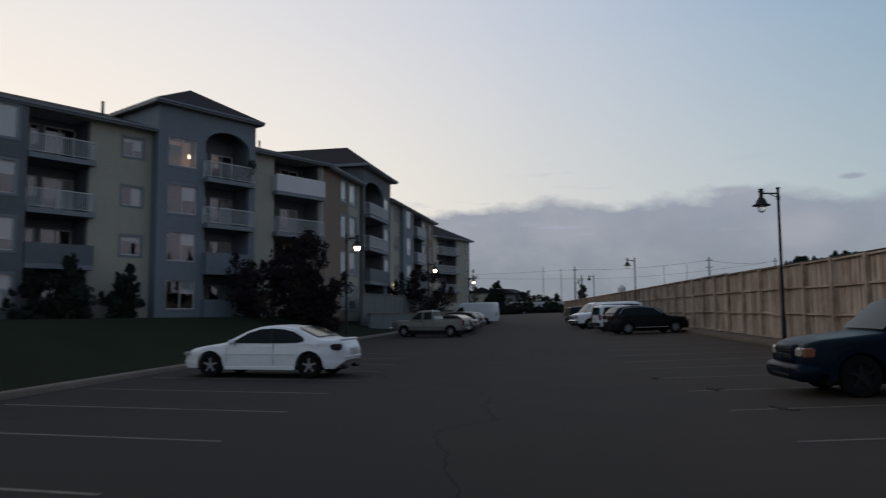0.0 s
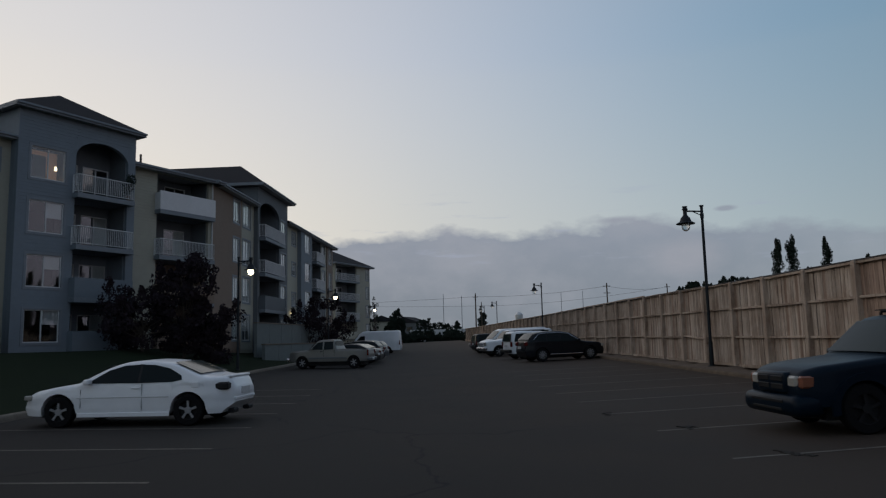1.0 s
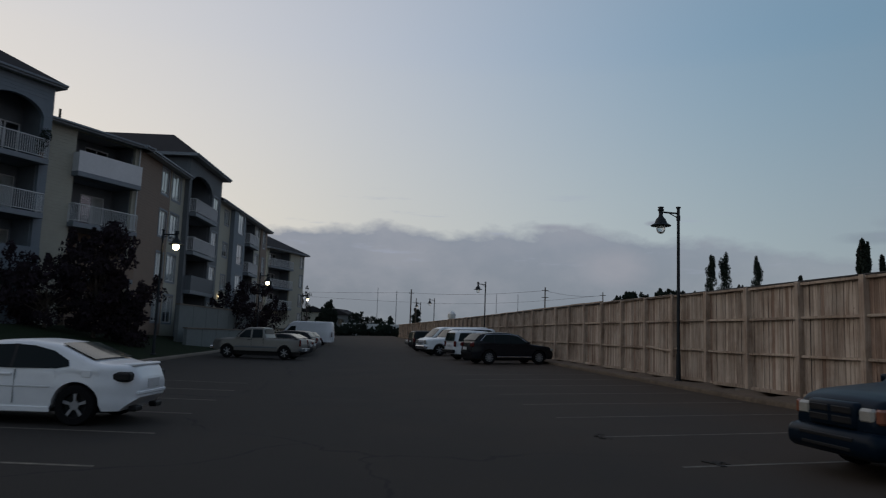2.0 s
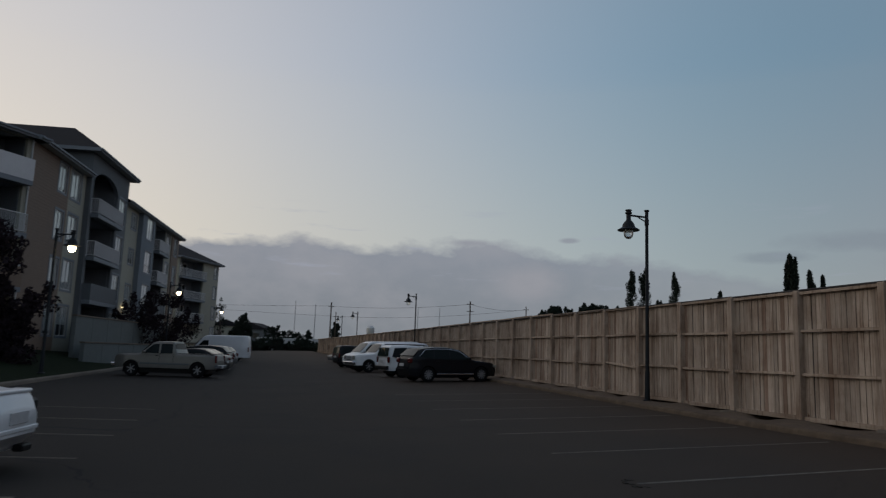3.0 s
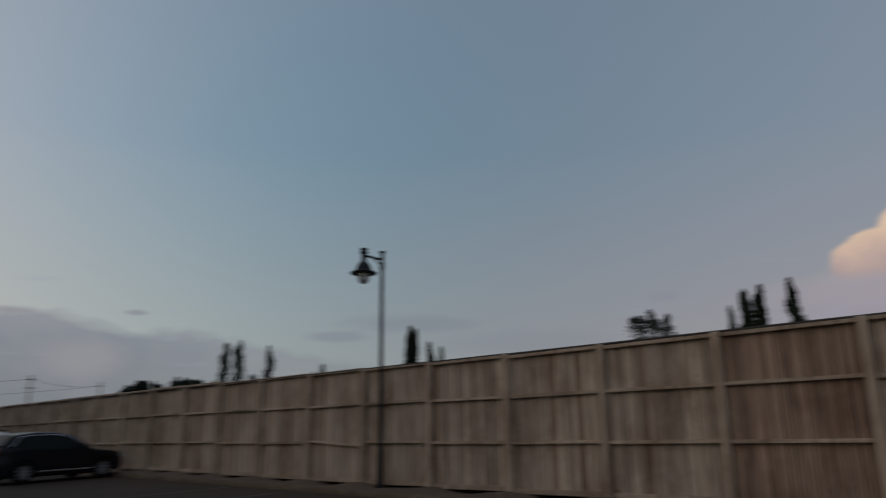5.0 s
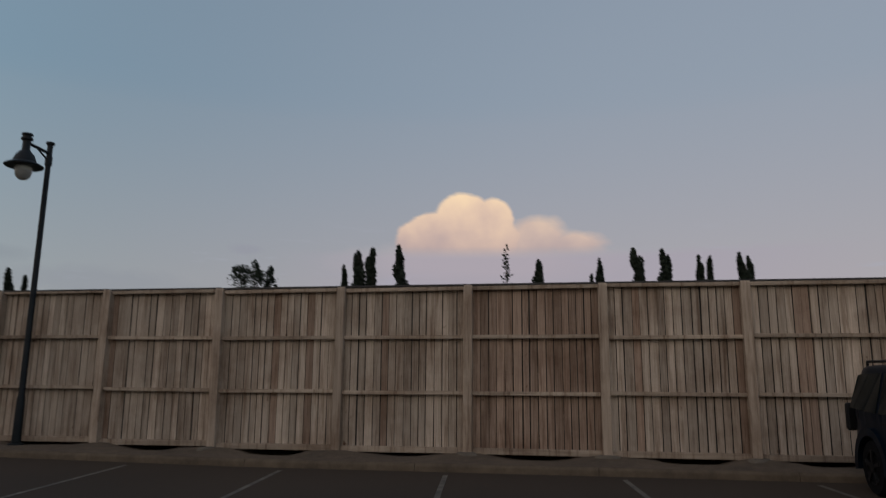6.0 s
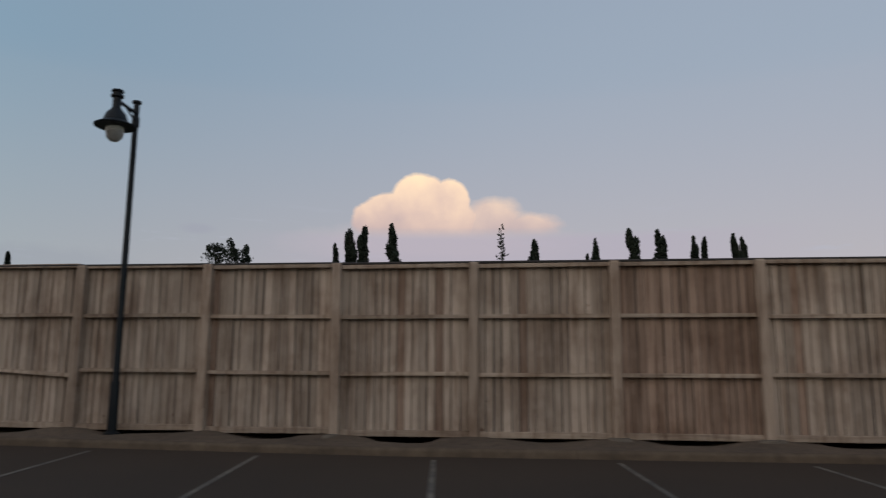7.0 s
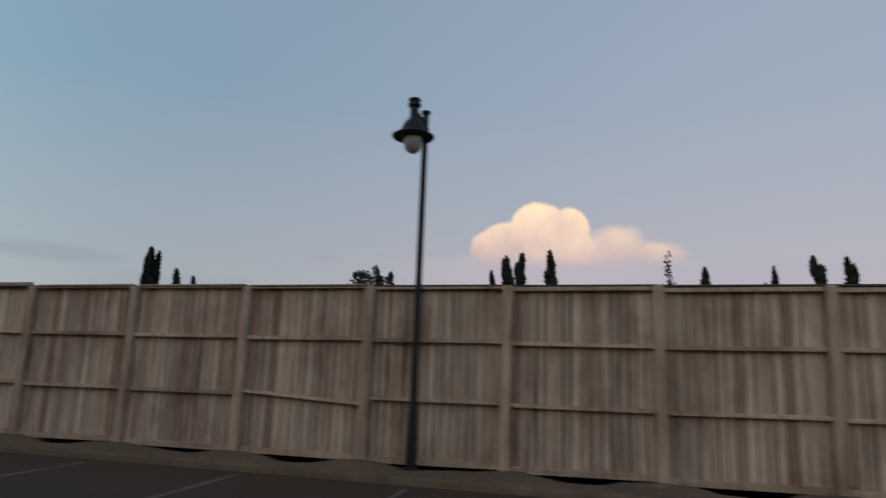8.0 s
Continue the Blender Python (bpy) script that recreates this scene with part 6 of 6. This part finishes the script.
# the far end of the lot: a hedge of mixed trees
hr = random.Random(12)
for i in range(24):
    x = -24 + i * 2.0 + hr.uniform(-0.5, 0.5)
    h = hr.choice((1.6, 1.9, 2.2, 2.6)) if x > -14 else hr.uniform(4, 6.5)
    round_tree(pose(x, 155 + hr.uniform(-2, 5), rise(156) - 0.4), h, 1.7 + h * 0.12, 100 + i, LEAF, "dark far shrub at the end of the lot", "far_shrub", clumps=44, count=3000, low=-0.02, size=0.2, group="far shrubs")
for i, (x, y, h) in enumerate(((-3.2, 168, 8.6), (-4.4, 167, 6.8), (-1.9, 169, 6.2), (11.3, 165, 5.2), (17.8, 170, 7.5), (-12.5, 170, 8.0))):
    poplar(x, y, 0.55, h, h * 0.36, 140 + i, label="dark far spruce at the end of the lot")


for i, (x, h, r) in enumerate(((2.6, 5.6, 1.3), (4.0, 6.4, 1.1), (5.6, 4.8, 1.6), (7.2, 5.4, 1.2), (8.8, 4.4, 1.5), (10.0, 3.9, 1.2))):
    round_tree(pose(x, 166 + i % 3, 0.6), h, r, 170 + i, LEAF, "dark far tree past the pale fence", "far_tree", clumps=30, count=2200, size=0.2, group="far trees")


# ---- far houses, poles and wires ----
def far_house(x, y, w, d, h, peak, yaw, siding, label):
    t = thing("house", pose(x, y, 0.56, 0, 0, yaw), label, "house", "far houses")
    bm = bmesh.new()
    holes = [(-w * 0.30, -w * 0.12, h * 0.58, h * 0.82), (w * 0.1, w * 0.3, h * 0.58, h * 0.82)]
    wall_grid(bm, -w / 2, w / 2, 0, h, holes, -d / 2, 0.2)
    box(bm, -w / 2, -d / 2 + 0.21, 0, -w / 2 + 0.2, d / 2, h)
    box(bm, w / 2 - 0.2, -d / 2 + 0.21, 0, w / 2, d / 2, h)
    box(bm, -w / 2 + 0.21, d / 2 - 0.2, 0, w / 2 - 0.21, d / 2, h)
    part("wall", bm, siding, t)
    bm = bmesh.new()
    a = [bm.verts.new(p) for p in ((-w / 2 - 0.4, -d / 2 - 0.4, h), (0, -d / 2 - 0.4, h + peak), (w / 2 + 0.4, -d / 2 - 0.4, h), (-w / 2 - 0.4, d / 2 + 0.4, h), (0, d / 2 + 0.4, h + peak), (w / 2 + 0.4, d / 2 + 0.4, h))]
    for f in ((0, 1, 4, 3), (1, 2, 5, 4), (0, 2, 1), (3, 4, 5), (0, 3, 5, 2)):
        bm.faces.new([a[i] for i in f])
    bmesh.ops.recalc_face_normals(bm, faces=bm.faces)
    part("roof", bm, SHINGLE, t)
    for hh in holes:
        part("window", boxed(hh[0], -d / 2 + 0.08, hh[2], hh[1], -d / 2 + 0.1, hh[3]), PANE, t)


far_house(-8.0, 182, 7.5, 9, 5.7, 1.6, 8, SIDING_CREAM, "pale far house with a gable roof")
far_house(-0.4, 198, 9, 9, 5.6, 1.8, -20, SIDING_GREY, "grey far house with a gable roof")
far_house(-25, 188, 10, 9, 5.6, 2.2, 0, SIDING_GREY, "grey far house with a gable roof")
# pale board fence past the end of the lot
pale = thing("yard_fence", pose(0.0, 162, rise(162) - 0.36), "long pale board fence past the end of the lot", "fence")
for i in range(9):
    part("fence_panel", boxed(i * 1.8 + 0.02, -0.03, 0.1, i * 1.8 + 1.74, 0.03, 2.85), TRIM, pale)
    part("fence_post", boxed(i * 1.8 - 0.06, -0.06, 0, i * 1.8 + 0.02, 0.06, 2.95), TRIM, pale)


def utility_pole(x, y, h, arms, label, r=0.14):
    t = thing("utility_pole", pose(x, y, -0.2), label, "pole", "far poles")
    bm = bmesh.new()
    tube(bm, (0, 0, 0), (0, 0, h), r, r * 0.7, 8)
    part("pole", bm, BARK if arms else TRIM_GREY, t)
    for z in arms:
        part("crossarm", boxed(-0.55, -0.05, z - 0.05, 0.55, 0.05, z + 0.05), BARK, t)


utility_pole(13.8, 142.5, 11.0, (10.2,), "dark wooden utility pole at the end of the lot", 0.17)
utility_pole(17.5, 168, 10.5, (9.4,), "dark wooden utility pole farther off")
utility_pole(31.7, 106.0, 9.9, (9.4, 8.3), "wooden utility pole beyond the fence")
utility_pole(48.7, 126.0, 11.0, (10.4,), "wooden utility pole beyond the fence")
for x, y, h in ((8.5, 175, 13.1), (12.1, 160, 11.6), (38.7, 175, 12.8), (44.3, 175, 13.1)):
    utility_pole(x, y, h, (), "thin grey light mast far off", 0.09)
# overhead wires, one thing for each span
for (a, b, sag) in (((-60, 160, 10.6), (13.8, 142.5, 10.1), 0.8), ((13.8, 142.5, 10.1), (31.7, 106, 9.2), 0.5), ((31.7, 106, 9.2), (48.7, 126, 10.2), 0.5), ((-60, 165, 12.4), (17.5, 168, 9.3), 0.8), ((17.5, 168, 9.3), (48.7, 126, 10.2), 0.8)):
    bm = bmesh.new()
    n = 12
    pts = []
    for i in range(n + 1):
        f = i / n
        p = Vector(a).lerp(Vector(b), f)
        p.z -= sag * 4 * f * (1 - f)
        pts.append(p)
    for p, q in zip(pts, pts[1:]):
        tube(bm, p, q, 0.02, seg=4, caps=False)
    tagged(new("overhead_wire", finish("overhead_wire", bm, BLACK_TRIM)), "thin dark overhead wire between poles", "wire", "wires")

# water tower far behind the fence
wt = thing("water_tower", pose(46.3, 300, 0.58), "pale far water tower on legs", "water tower")
bm = bmesh.new()
lathe(bm, [(0.05, 8.0), (1.2, 8.2), (1.7, 9.2), (1.7, 10.6), (0.9, 11.5), (0.05, 11.8)], 16)
part("tank", bm, TRIM, wt, smooth=40)
for x, y in ((1.2, 1.2), (-1.2, 1.2), (1.2, -1.2), (-1.2, -1.2)):
    bm = bmesh.new()
    tube(bm, (x * 1.3, y * 1.3, 0), (x, y, 8.6), 0.12, seg=6)
    part("leg", bm, TRIM_GREY, wt)

# drain grates and litter on the asphalt
for x, y in ((5.1, 4.3), (4.4, 7.0), (5.3, 1.5)):
    g = thing("tar_patch", pose(x, y, lot_z(x, y) + 0.004, 0, 0, 20 * x), "small broken dark patch in the asphalt", "patch")
    rnd = random.Random(int(x * 10))
    for i in range(9):
        q, px, py = rnd.uniform(0.02, 0.05), rnd.uniform(-0.28, 0.28), rnd.uniform(-0.10, 0.10)
        part("patch_lump", boxed(px - q * 1.6, py - q, -0.01, px + q * 1.6, py + q, rnd.uniform(0.002, 0.010)), ASPHALT, g)
